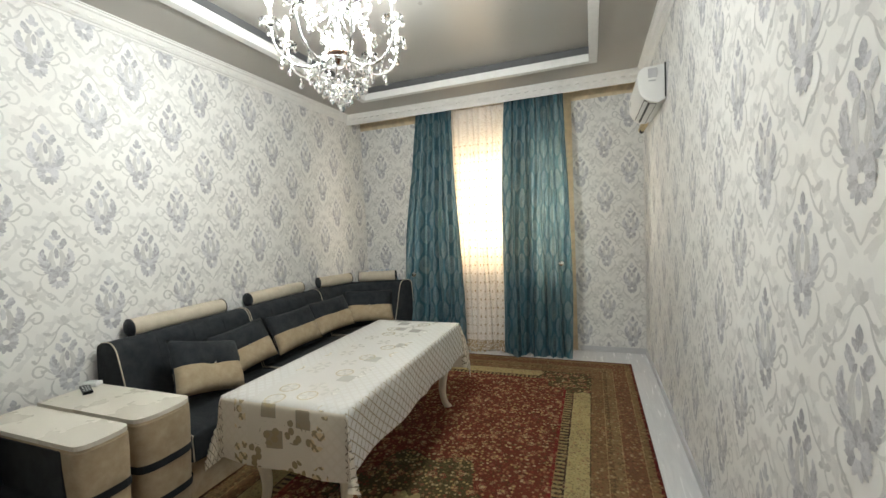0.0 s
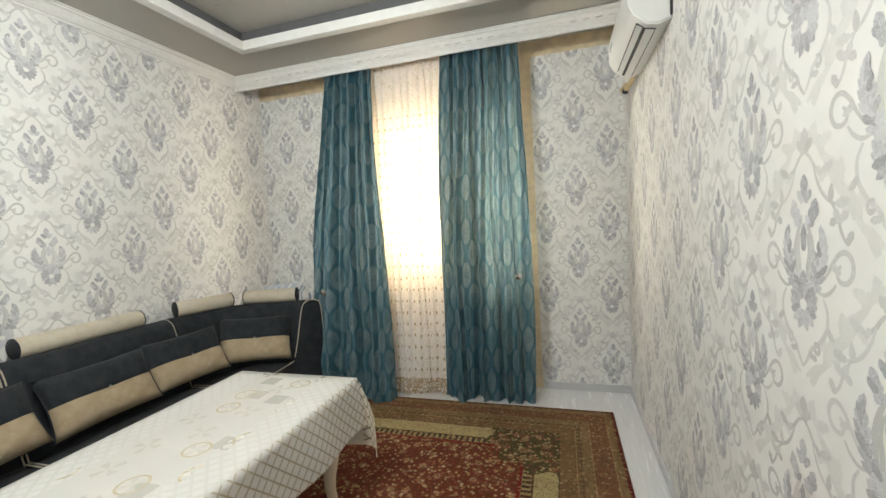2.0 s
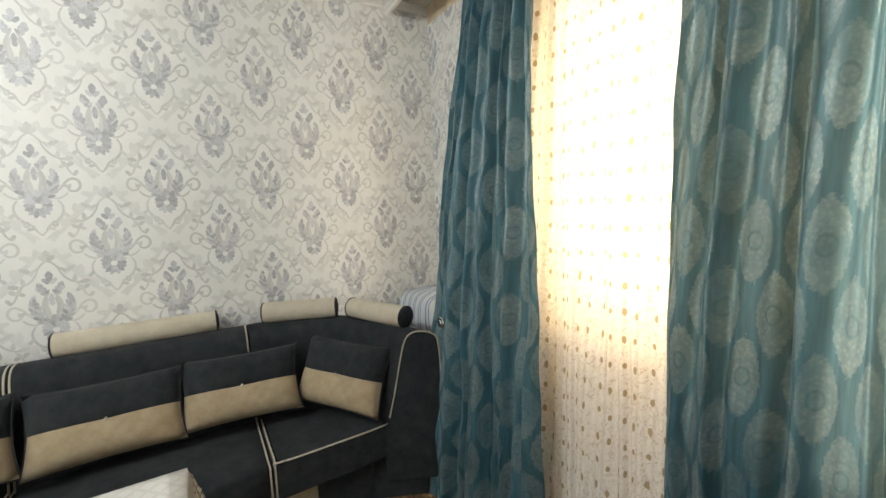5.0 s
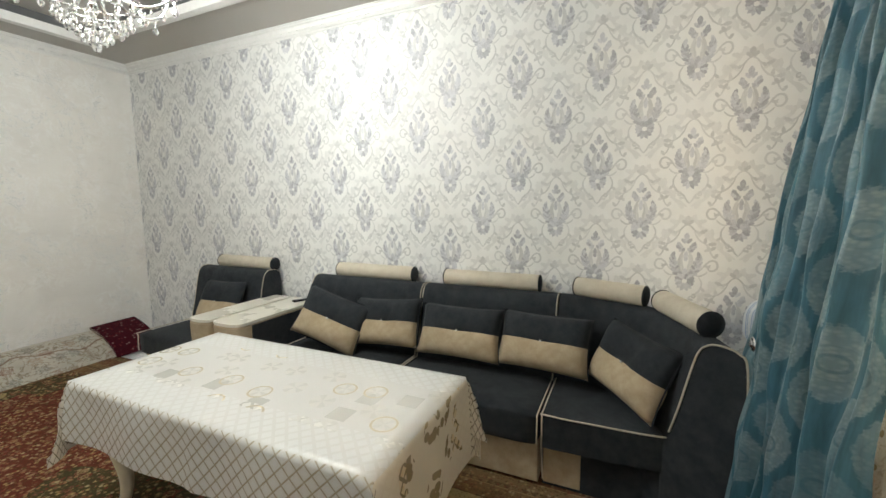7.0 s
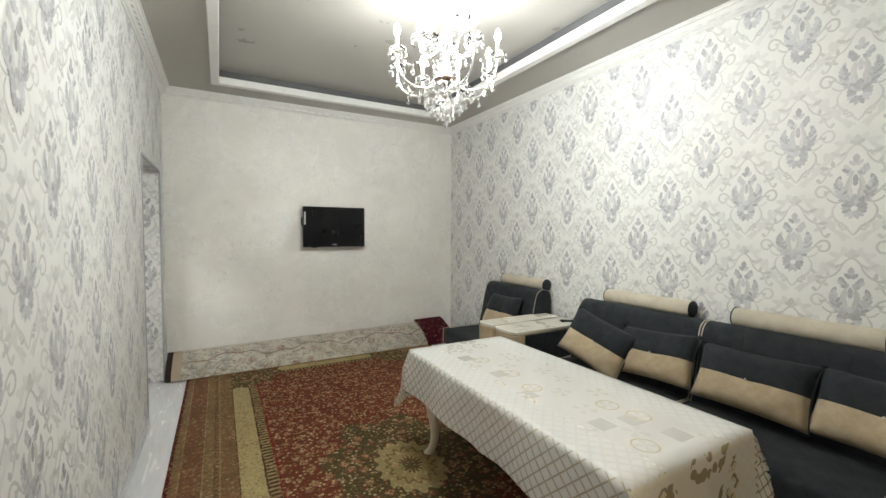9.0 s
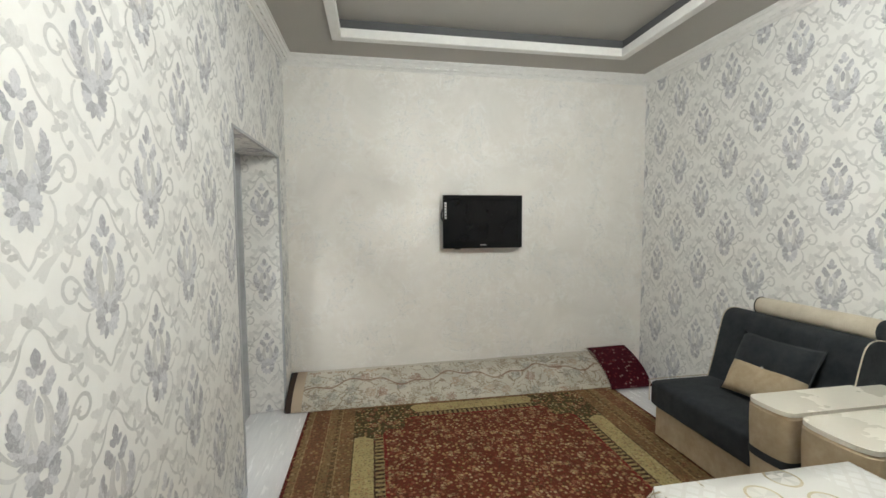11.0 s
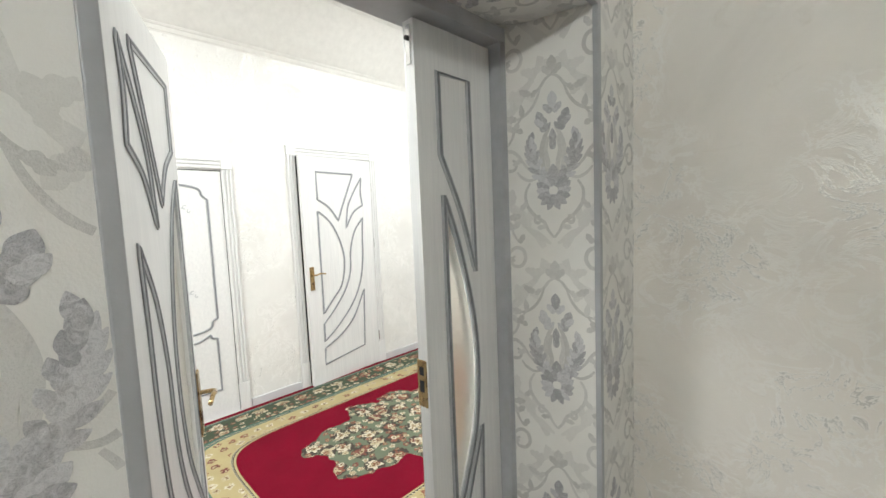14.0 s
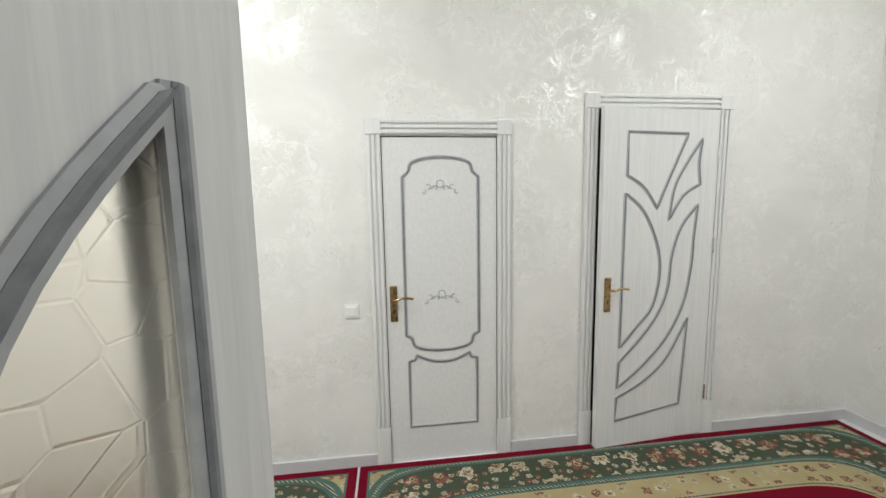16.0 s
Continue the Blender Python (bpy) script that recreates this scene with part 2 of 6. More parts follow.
def m_cloth():
    s = Sh("oilcloth", (.75, .72, .66), .3)
    uv = s.coord("UV")
    x, y, z = s.sep(uv)                       # metres from the middle of the cloth
    ax, ay = s.math("ABSOLUTE", x), s.math("ABSOLUTE", y)
    p = s.math("DIVIDE", s.math("ADD", x, y), .064)
    q = s.math("DIVIDE", s.math("SUBTRACT", x, y), .064)
    fp = s.math("ABSOLUTE", s.math("SUBTRACT", s.math("FRACT", p), .5))
    fq = s.math("ABSOLUTE", s.math("SUBTRACT", s.math("FRACT", q), .5))
    m = s.math("MAXIMUM", fp, fq)
    line = s.math("GREATER_THAN", m, .435)
    inner = s.math("MULTIPLY", s.band(m, .25, .29), .4)
    edge = s.math("GREATER_THAN", ax, .395)
    lat = s.math("MULTIPLY", s.math("MAXIMUM", line, inner), edge)
    check = s.math("MULTIPLY", s.math("LESS_THAN", m, .36), s.math("GREATER_THAN", ax, .20))
    gold = s.ramp(s.noise(40, 2, .5, uv), [(.35, (.50, .43, .31)), (.65, (.62, .55, .43))])
    base = s.mix(check, (.63, .615, .585), (.70, .692, .672))
    # End flaps warmer: the window's golden light is put into their colour.
    base = s.mix(s.math("MULTIPLY", s.math("GREATER_THAN", ay, .885), .55), base, (.66, .57, .42))
    # bouquets: round, ringed and square gilt figures down the middle and on the end flaps
    mid = s.math("MAXIMUM", s.math("LESS_THAN", ax, .24), s.math("MULTIPLY", s.math("GREATER_THAN", ay, .88), s.math("LESS_THAN", ax, .30)))
    v = s.vor(5.6, uv, jitter=.75, flat=True)
    d = v[0]
    petals = s.math("LESS_THAN", s.vor(21, uv, flat=True)[0], .42)
    px, py, pz = s.sep(v[2])
    turn = s.math("ARCTAN2", s.math("SUBTRACT", y, py), s.math("SUBTRACT", x, px))
    cr, cg, cb = s.sep(v[1])
    flap = s.math("GREATER_THAN", ay, .88)
    top = s.math("SUBTRACT", mid, s.math("MULTIPLY", mid, flap))
    inside = s.math("MULTIPLY", s.math("LESS_THAN", d, .31), top)
    # Highlights painted into each disc as four pale wedges.
    shine_blade = s.math("MULTIPLY", inside, s.math("GREATER_THAN", s.math("ABSOLUTE", s.math("COSINE", s.math("MULTIPLY_ADD", turn, 2.0, s.math("MULTIPLY", cg, 6.0)))), .80))
    ring = s.math("MULTIPLY", s.band(d, .26, .31), s.math("MULTIPLY", top, s.math("GREATER_THAN", cr, .55)))
    fig = s.math("MULTIPLY", s.math("MULTIPLY", s.math("LESS_THAN", d, .36), petals), s.math("MULTIPLY", mid, flap))
    sqn = s.node("ShaderNodeTexVoronoi", feature="F1", distance="CHEBYCHEV", voronoi_dimensions="2D")
    sqn.inputs["Scale"].default_value = 4.3
    s.plug(uv, sqn.inputs["Vector"])
    box = s.math("MULTIPLY", s.math("MULTIPLY", s.math("LESS_THAN", sqn.outputs[0], .2), mid), s.math("GREATER_THAN", s.sep(sqn.outputs[1])[0], .5))
    tone = s.mix(flap, (.66, .64, .58), (.62, .50, .29))
    col = s.mix(lat, base, gold)
    col = s.mix(s.math("MULTIPLY", box, .4), col, tone)
    col = s.mix(s.math("MULTIPLY", fig, s.math("MULTIPLY_ADD", flap, .45, .42)), col, tone)
    col = s.mix(s.math("MULTIPLY", inside, .30), col, (.60, .57, .50))
    col = s.mix(s.math("MULTIPLY", shine_blade, .8), col, (.86, .84, .79))
    col = s.mix(s.math("MULTIPLY", ring, .7), col, (.66, .54, .32))
    s.put("Base Color", col)
    g = s.math("MAXIMUM", s.math("MAXIMUM", s.math("MAXIMUM", fig, shine_blade), s.math("MAXIMUM", box, ring)), lat)
    s.put("Metallic", s.math("MULTIPLY", g, s.math("MULTIPLY_ADD", flap, .35, .2)))
    s.put("Roughness", s.math("MULTIPLY_ADD", check, .08, s.math("MULTIPLY_ADD", g, -.08, .32)))
    s.bump(s.math("ADD", s.math("MULTIPLY", g, .6), s.math("MULTIPLY", s.noise(7, 4, .6, uv), .8)), .22, .004)
    return s.m


def m_rug_red(hx, hy):
    s = Sh("red_rug_pile", (.2, .05, .03), .95)
    c = s.coord()
    x, y, z = s.sep(c)
    w = s.math("MULTIPLY", s.math("SUBTRACT", s.noise(30, 2, .5, c), .5), .012)
    dx = s.math("ADD", s.math("SUBTRACT", hx, s.math("ABSOLUTE", x)), w)
    dy = s.math("ADD", s.math("SUBTRACT", hy, s.math("ABSOLUTE", y)), w)
    d = s.math("MINIMUM", dx, dy)
    gold, olive, brown, rust = (.32, .21, .10), (.135, .082, .040), (.20, .115, .055), (.18, .085, .045)
    bands = [(0, (.10, .012, .012)), (.022, olive), (.065, gold), (.073, rust), (.195, gold), (.203, olive), (.29, gold), (.298, brown),
             (.395, (.09, .06, .03)), (.405, (.42, .34, .16)), (.545, (.05, .03, .02)), (.556, (.30, .23, .10)), (.615, (.17, .016, .016)), (.64, (.14, .034, .020))]
    col = s.ramp(d, bands, True)
    run = s.mix(s.math("LESS_THAN", dx, dy), x, y)
    run = s.sep(run)[0]
    tooth = s.math("MULTIPLY", s.band(d, .556, .615), s.math("GREATER_THAN", s.math("FRACT", s.math("DIVIDE", run, .042)), .5))
    col = s.mix(tooth, col, (.05, .03, .02))
    zig = s.math("MULTIPLY", s.math("MAXIMUM", s.band(d, .022, .065), s.band(d, .203, .29)), s.math("LESS_THAN", s.math("ABSOLUTE", s.math("SUBTRACT", s.math("FRACT", s.math("DIVIDE", run, .05)), .5)), s.math("FRACT", s.math("MULTIPLY", d, 11.5))))
    col = s.mix(s.math("MULTIPLY", zig, .45), col, gold)
    field = s.math("GREATER_THAN", d, .64)
    # olive spandrels and middle medallion
    cx, cy = s.math("SUBTRACT", dx, .40), s.math("SUBTRACT", dy, .40)
    corner = s.math("SQRT", s.math("ADD", s.math("POWER", cx, 2.0), s.math("POWER", cy, 2.0)))
    lob = s.math("MULTIPLY", s.math("SINE", s.math("MULTIPLY", s.math("ARCTAN2", cy, cx), 14.0)), .035)
    inside = s.math("GREATER_THAN", d, .405)
    spand = s.math("MULTIPLY", s.math("LESS_THAN", s.math("ADD", corner, lob), .50), inside)
    ang = s.math("ARCTAN2", s.math("MULTIPLY", y, .8), x)
    r = s.math("SQRT", s.math("ADD", s.math("POWER", x, 2.0), s.math("POWER", s.math("MULTIPLY", y, .72), 2.0)))
    rl = s.math("ADD", r, s.math("MULTIPLY", s.math("COSINE", s.math("MULTIPLY", ang, 8.0)), .05))
    medal = s.math("MULTIPLY", s.math("LESS_THAN", rl, .52), field)
    deep = s.math("MAXIMUM", spand, medal)
    col = s.mix(deep, col, (.075, .058, .025))
    # flower scatter at two sizes
    big = s.vor(11, c, jitter=.8)
    wig = s.math("MULTIPLY_ADD", s.math("SUBTRACT", s.noise(60, 2, .5, c), .5), .35, big[0])
    bt = s.ramp(wig, [(0, (.30, .2, .08)), (.10, (.09, .02, .015)), (.14, (.42, .28, .15)), (.24, (.14, .03, .02)), (.29, (.26, .10, .06)), (.36, (.05, .02, .01))], True)
    col = s.mix(s.math("MULTIPLY", s.math("LESS_THAN", wig, .38), s.math("MULTIPLY_ADD", s.math("MAXIMUM", field, spand), .55, .2)), col, bt)
    v = s.vor(37, c)
    v2 = s.vor(62, c)
    v3 = s.vor(19, c, jitter=.9)
    bud = s.ramp(s.math("MULTIPLY_ADD", s.math("SUBTRACT", s.noise(90, 2, .5, c), .5), .4, v3[0]), [(0, .9), (.12, .9), (.16, .2), (.22, .75), (.30, 0.0)])
    budc = s.ramp(s.sep(v3[1])[1], [(0, (.40, .27, .14)), (.3, (.30, .11, .07)), (.55, (.10, .08, .03)), (.75, (.46, .34, .18))], True)
    col = s.mix(s.math("MULTIPLY", bud, s.math("MULTIPLY_ADD", s.math("MAXIMUM", field, spand), .6, .2)), col, budc)
    tone = s.ramp(s.sep(v[1])[0], [(0, (.50, .36, .15)), (.28, (.22, .05, .03)), (.45, (.58, .46, .26)), (.62, (.07, .035, .015)), (.8, (.42, .20, .10))], True)
    dot = s.ramp(s.math("MULTIPLY_ADD", s.math("SUBTRACT", s.noise(150, 2, .5, c), .5), .4, v[0]), [(.16, .8), (.34, .55), (.44, 0.0)])
    amt = s.math("MULTIPLY_ADD", s.math("MAXIMUM", field, spand), .45, .5)
    col = s.mix(s.math("MULTIPLY", dot, amt), col, tone)
    tone2 = s.ramp(s.sep(v2[1])[1], [(0, (.24, .15, .06)), (.4, (.10, .02, .02)), (.7, (.05, .04, .02))], True)
    col = s.mix(s.math("MULTIPLY", s.ramp(v2[0], [(.25, .6), (.45, 0.0)]), .75), col, tone2)
    # gilt rosette in the middle
    rr = s.math("ADD", r, s.math("MULTIPLY", s.math("COSINE", s.math("MULTIPLY", ang, 16.0)), .016))
    ros = s.ramp(rr, [(0, (.10, .07, .03)), (.06, (.40, .30, .13)), (.13, (.22, .15, .06)), (.15, (.42, .33, .15)), (.235, (.12, .08, .03))], True)
    col = s.mix(s.math("MULTIPLY", s.math("LESS_THAN", rr, .215), .60), col, ros)
    wear = s.ramp(s.noise(3.0, 4, .6, c), [(.3, .78), (.7, 1.0)])
    col = s.mix(1.0, col, wear, "MULTIPLY")
    s.put("Base Color", col)
    s.bump(s.noise(420, 3, .7, c), .5, .006)
    return s.m


def m_rug_crimson(hx, hy):
    s = Sh("crimson_rug_pile", (.2, .01, .02), .92)
    c = s.coord()
    x, y, z = s.sep(c)
    ax, ay = s.math("ABSOLUTE", x), s.math("ABSOLUTE", y)
    dx, dy = s.math("SUBTRACT", hx, ax), s.math("SUBTRACT", hy, ay)
    d0 = s.math("MINIMUM", dx, dy)
    ds = s.math("SMOOTH_MIN", dx, dy, .55)
    ang2 = s.math("ADD", x, y)
    green, teal, cream, wine = (.07, .09, .06), (.08, .15, .13), (.42, .35, .19), (.17, .002, .016)
    col = s.ramp(ds, [(0, cream), (.03, teal), (.055, (.05, .07, .06)), (.07, teal), (.085, green), (.315, teal), (.335, (.04, .06, .06)), (.35, teal), (.362, cream),
                      (.52, (.06, .05, .05)), (.532, cream), (.545, wine)], True)
    edge = s.ramp(d0, [(0, wine), (.05, teal), (.064, (0, 0, 0))], True)
    col = s.mix(s.math("LESS_THAN", d0, .064), col, edge)
    field = s.math("GREATER_THAN", ds, .545)
    beads = s.math("MULTIPLY", s.math("MAXIMUM", s.band(ds, .055, .07), s.math("MAXIMUM", s.band(ds, .335, .35), s.band(ds, .52, .532))), s.math("GREATER_THAN", s.math("SINE", s.math("MULTIPLY", s.math("SUBTRACT", x, y), 260.0)), .2))
    col = s.mix(beads, col, (.45, .42, .3))
    # bouquets
    r = s.math("SQRT", s.math("ADD", s.math("POWER", s.math("DIVIDE", x, .62), 2.0), s.math("POWER", s.math("DIVIDE", y, 1.02), 2.0)))
    ang = s.math("ARCTAN2", y, x)
    lobes = s.math("ADD", s.math("MULTIPLY", s.math("COSINE", s.math("MULTIPLY", ang, 8.0)), .10), s.math("MULTIPLY", s.math("SUBTRACT", s.noise(5, 2, .5, c), .5), .5))
    med = s.math("LESS_THAN", s.math("ADD", r, lobes), .76)
    col = s.mix(s.math("MULTIPLY", med, field), col, (.14, .165, .115))

    def flowers(scale, jitter, mask, col, size):
        v = s.vor(scale, c, jitter=jitter, flat=True)
        pet = s.math("MULTIPLY_ADD", s.math("SUBTRACT", s.vor(scale * 4.5, c, flat=True)[0], .35), .3, v[0])
        tint = s.ramp(s.sep(v[1])[0], [(0, (.24, .10, .07)), (.30, (.58, .52, .40)), (.6, (.19, .075, .06)), (.75, (.48, .42, .29))], True)
        ring = s.ramp(pet, [(0, (.16, .09, .05)), (.07, (.46, .38, .24)), (.14, (.1, .06, .05)), (.17, (.45, .38, .27)), (.3, (.07, .06, .05))], True)
        mixc = s.mix(s.band(pet, .17, .30), ring, tint)
        return s.mix(s.math("MULTIPLY", s.math("LESS_THAN", pet, size), mask), col, mixc)

    col = flowers(6.0, .4, s.band(ds, .105, .30), col, .36)
    col = flowers(15, .7, s.band(ds, .10, .31), col, .26)
    col = flowers(11, .6, s.band(ds, .375, .51), col, .30)
    col = flowers(6.4, .6, s.math("MULTIPLY", med, field), col, .47)
    col = flowers(14, .7, s.math("MULTIPLY", med, field), col, .30)
    col = flowers(17, .6, s.math("MULTIPLY", s.math("LESS_THAN", ds, .03), s.math("GREATER_THAN", d0, .064)), col, .32)
    s.put("Base Color", s.mix(1.0, col, s.ramp(s.noise(4, 4, .6, c), [(.3, .8), (.7, 1.0)]), "MULTIPLY"))
    s.bump(s.noise(420, 3, .7, c), .45, .006)
    return s.m


def m_rug_cream():
    s = Sh("cream_rug_pile", (.6, .55, .47), .95)
    c = s.coord("UV")
    x, y, z = s.sep(c)
    v = s.vor(6.5, c, jitter=.8, flat=True)
    n = s.noise(8, 4, .6, c, 1.2)
    vine = s.math("LESS_THAN", s.math("ABSOLUTE", s.math("SUBTRACT", n, .5)), .022)
    col = s.ramp(s.noise(5, 3, .6, c), [(.3, (.44, .41, .35)), (.7, (.57, .53, .46))])
    col = s.mix(s.math("MULTIPLY", vine, .75), col, (.22, .16, .11))
    tint = s.ramp(s.sep(v[1])[0], [(0, (.30, .24, .18)), (.3, (.27, .15, .11)), (.5, (.25, .25, .23)), (.7, (.40, .29, .21)), (.85, (.22, .20, .18))], True)
    pet = s.math("MULTIPLY_ADD", s.math("SUBTRACT", s.vor(38, c, flat=True)[0], .35), .4, v[0])
    ring = s.ramp(pet, [(0, .2), (.1, .75), (.17, .15), (.22, .7), (.31, 0.0)], True)
    col = s.mix(ring, col, tint)
    # a cartouche border that follows the length
    wave = s.math("MULTIPLY", s.math("SINE", s.math("MULTIPLY", x, 9.0)), .035)
    step = s.math("ADD", y, s.math("MULTIPLY_ADD", s.math("SINE", s.math("MULTIPLY", x, 21.0)), .022, s.math("MULTIPLY", s.math("SINE", s.math("MULTIPLY", x, 7.4)), .045)))
    line = s.band(step, .295, .312)
    col = s.mix(s.math("MULTIPLY", line, .8), col, (.22, .13, .09))
    col = s.mix(s.math("GREATER_THAN", y, .475), col, (.5, .46, .4))
    e = s.math("LESS_THAN", x, .045)
    col = s.mix(e, col, (.05, .035, .03))
    col = s.mix(s.band(x, .045, .13), col, (.45, .36, .27))
    s.put("Base Color", col)
    s.bump(s.noise(400, 3, .7, s.coord()), .4, .005)
    return s.m


def m_rug_wine():
    s = Sh("wine_rug_pile", (.1, .01, .015), .95)
    c = s.coord()
    v = s.vor(40, c)
    col = s.mix(s.ramp(v[0], [(.25, .8), (.5, 0.0)]), (.055, .005, .011), s.ramp(s.sep(v[1])[0], [(0, (.05, .01, .015)), (.55, (.3, .2, .17)), (.75, (.16, .03, .03))], True))
    s.put("Base Color", col)
    s.bump(s.noise(420, 3, .7, c), .5, .006)
    return s.m


def m_glass(name, color=(1, 1, 1), rough=.02, ior=1.5, bump=0.0):
    s = Sh(name, color, rough)
    s.put("Transmission Weight", 1.0)
    s.put("IOR", ior)
    if bump:
        cell = s.vor(24, s.scaled(s.coord(), (1, 1, 1)), "DISTANCE_TO_EDGE")[0]
        s.bump(s.ramp(cell, [(0, 1.0), (.03, 0.0)]), bump, .004)
    return s.m


def m_lit(name, color, strength):
    s = Sh(name, color, .4)
    s.put("Emission Color", (*color, 1))
    s.put("Emission Strength", strength)
    return s.m


def m_stripe():
    s = Sh("striped_ticking", (.6, .6, .6), .9)
    x, y, z = s.sep(s.coord())
    f = s.math("FRACT", s.math("DIVIDE", s.math("ADD", x, s.math("MULTIPLY", y, .4)), .075))
    s.put("Base Color", s.ramp(f, [(0, (.62, .64, .66)), (.45, (.25, .36, .52)), (.62, (.6, .62, .66)), (.8, (.12, .25, .42)), (.88, (.62, .64, .66))], True))
    s.bump(s.noise(18, 4), .4, .02)
    return s.m


MAT = dict(
    paper=m_paper_ground(),
    ink_dark=m_paper_ink("wallpaper_leaf", (.37, .368, .395), (.65, .647, .668), .42, .03, .35),
    ink_mid=m_paper_ink("wallpaper_scroll", (.55, .543, .535), (.67, .662, .652), .48, .02, .25),
    ink_pale=m_paper_ink("wallpaper_shadow", (.690, .682, .665), (.740, .730, .715), .5, .0, .12),
    pearl=m_pearl("pearl_plaster", (.82, .792, .755), (.765, .737, .70), .6),
    pearl_hall=m_pearl("pearl_plaster_hall", (.775, .768, .752), (.725, .718, .70), .6),
    bare=m_plain("bare_plaster", (.70, .58, .40), .8, vary=.18, scale=14),
    ceil=m_plain("satin_ceiling", (.40, .375, .34), .36, vary=.03, scale=2, bump=.02),
    ceil_up=m_plain("satin_ceiling_grey", (.40, .38, .35), .30, vary=.03, scale=2, bump=.02),
    white=m_plain("white_gypsum", (.80, .79, .77), .55, vary=.05, scale=18, bump=.1, bscale=130),
    floor=m_floor(),
    skirt=m_plain("grey_skirting", (.58, .58, .60), .4, vary=.06, scale=6),
    door_v=m_door("door_film_upright", (60, 60, 2.2)),
    door_h=m_door("door_film_level", (60, 2.6, 34)),
    groove=m_plain("patina_groove", (.44, .455, .48), .42, vary=.15, scale=30),
    groove_dark=m_plain("patina_line", (.20, .21, .23), .5, vary=.25, scale=40),
    # Frame darker than the doors: its backlit shade is put into the grey.
    frame_grey=m_plain("frame_shade_and_trim", (.42, .43, .455), .42, vary=.12, scale=12),
    fabric=m_fabric("charcoal_fabric", (.018, .021, .025), (.036, .040, .045)),
    beige=m_fabric("beige_velour", (.36, .275, .175), (.48, .39, .27), 600),
    roll=m_fabric("pale_velour", (.50, .44, .345), (.60, .54, .44), 600),
    piping=m_fabric("cream_piping", (.48, .42, .33), (.56, .5, .41), 700),
    arm_top=m_plain("cream_lacquer", (.74, .70, .61), .28, vary=.03, scale=3, bump=.03),
    cream=m_plain("cream_paint", (.68, .60, .46), .4, vary=.08, scale=10),
    curtain=m_curtain(), tulle=m_tulle(), cloth=m_cloth(),
    rug_red=m_rug_red(1.405, 2.865), rug_crimson=m_rug_crimson(1.19, 1.69), rug_cream=m_rug_cream(), rug_wine=m_rug_wine(),
    fringe=m_plain("cotton_fringe", (.55, .48, .38), .9),
    crystal=m_glass("crystal", (1, 1, 1), .0, 1.52),
    chrome=m_plain("silver_plate", (.82, .82, .82), .16, 1.0, vary=.05),
    brass=m_plain("brass", (.42, .30, .15), .28, 1.0, vary=.15, scale=40),
    bronze=m_plain("dark_bronze", (.11, .065, .045), .42, .8, vary=.2, scale=40),
    bulb=m_lit("lit_bulb", (1, .97, .92), 9.0),
    candle=m_plain("white_candle", (.82, .81, .78), .4),
    plastic=m_plain("white_plastic", (.80, .80, .79), .32, vary=.03, bump=.02),
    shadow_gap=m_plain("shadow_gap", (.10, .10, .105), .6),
    grey_plastic=m_plain("grey_plastic", (.45, .46, .47), .4, vary=.05),
    black=m_plain("black_gloss", (.008, .008, .009), .12, vary=.1, bump=.01),
    screen=m_plain("black_screen", (.006, .006, .007), .2, vary=.1, bump=.01),
    # Rubber parts; also stands for shade in the gaps of the hall doors.
    dark=m_plain("dark_rubber_and_shade", (.02, .02, .022), .55),
    pane=m_glass("window_glass", (1, 1, 1), .0, 1.45),
    frosted=m_glass("relief_glass", (.98, .94, .86), .38, 1.3, .3),
    hose=m_plain("tan_hose", (.55, .43, .25), .6),
    stripe=m_stripe(),
    ink=m_plain("printed_grey", (.5, .5, .52), .4),
)
for k in ("rug_red", "rug_crimson", "rug_cream", "rug_wine", "fabric", "beige", "roll"):
    MAT[k].node_tree.nodes["Principled BSDF"].inputs["Specular IOR Level"].default_value = .12
for k in ("black", "screen"):
    MAT[k].node_tree.nodes["Principled BSDF"].inputs["Specular IOR Level"].default_value = .22


# ---- building helpers ----
def thing(name, label, category, m=None, group="", kind=""):
    ob = tagged(new(name), label, category, group, kind)
    ob.empty_display_size = .1
    ob.matrix_world = m if m is not None else Matrix()
    return ob


def part(name, bm, material, parent=None, label="", smooth=False, angle=None):
    me = bpy.data.meshes.new(name)
    if isinstance(bm, bmesh.types.BMesh):
        bmesh.ops.recalc_face_normals(bm, faces=bm.faces)
        bm.to_mesh(me)
        bm.free()
    else:
        me.from_pydata(*bm)
    for m in (material if isinstance(material, (list, tuple)) else [material]):
        me.materials.append(MAT[m])
    if smooth:
        me.shade_smooth()
        if angle:
            me.set_sharp_from_angle(angle=radians(angle))
    ob = new(name, me)
    ob.parent = parent
    return tagged(ob, label) if label else ob


def setting(name, bm, material, label="", smooth=False):
    return tagged(part(name, bm, material, None, smooth=smooth), label, "", "", "structure")


def bx(bm, x0, x1, y0, y1, z0, z1, bevel=0.0, seg=2, mat=0):
    b = bmesh.new()
    bmesh.ops.create_cube(b, size=1)
    for v in b.verts:
        v.co = Vector((x0 + (v.co.x + .5) * (x1 - x0), y0 + (v.co.y + .5) * (y1 - y0), z0 + (v.co.z + .5) * (z1 - z0)))
    if bevel:
        bmesh.ops.bevel(b, geom=b.edges[:], offset=bevel, segments=seg, affect="EDGES", profile=.5)
    return absorb(bm, b, mat=mat)


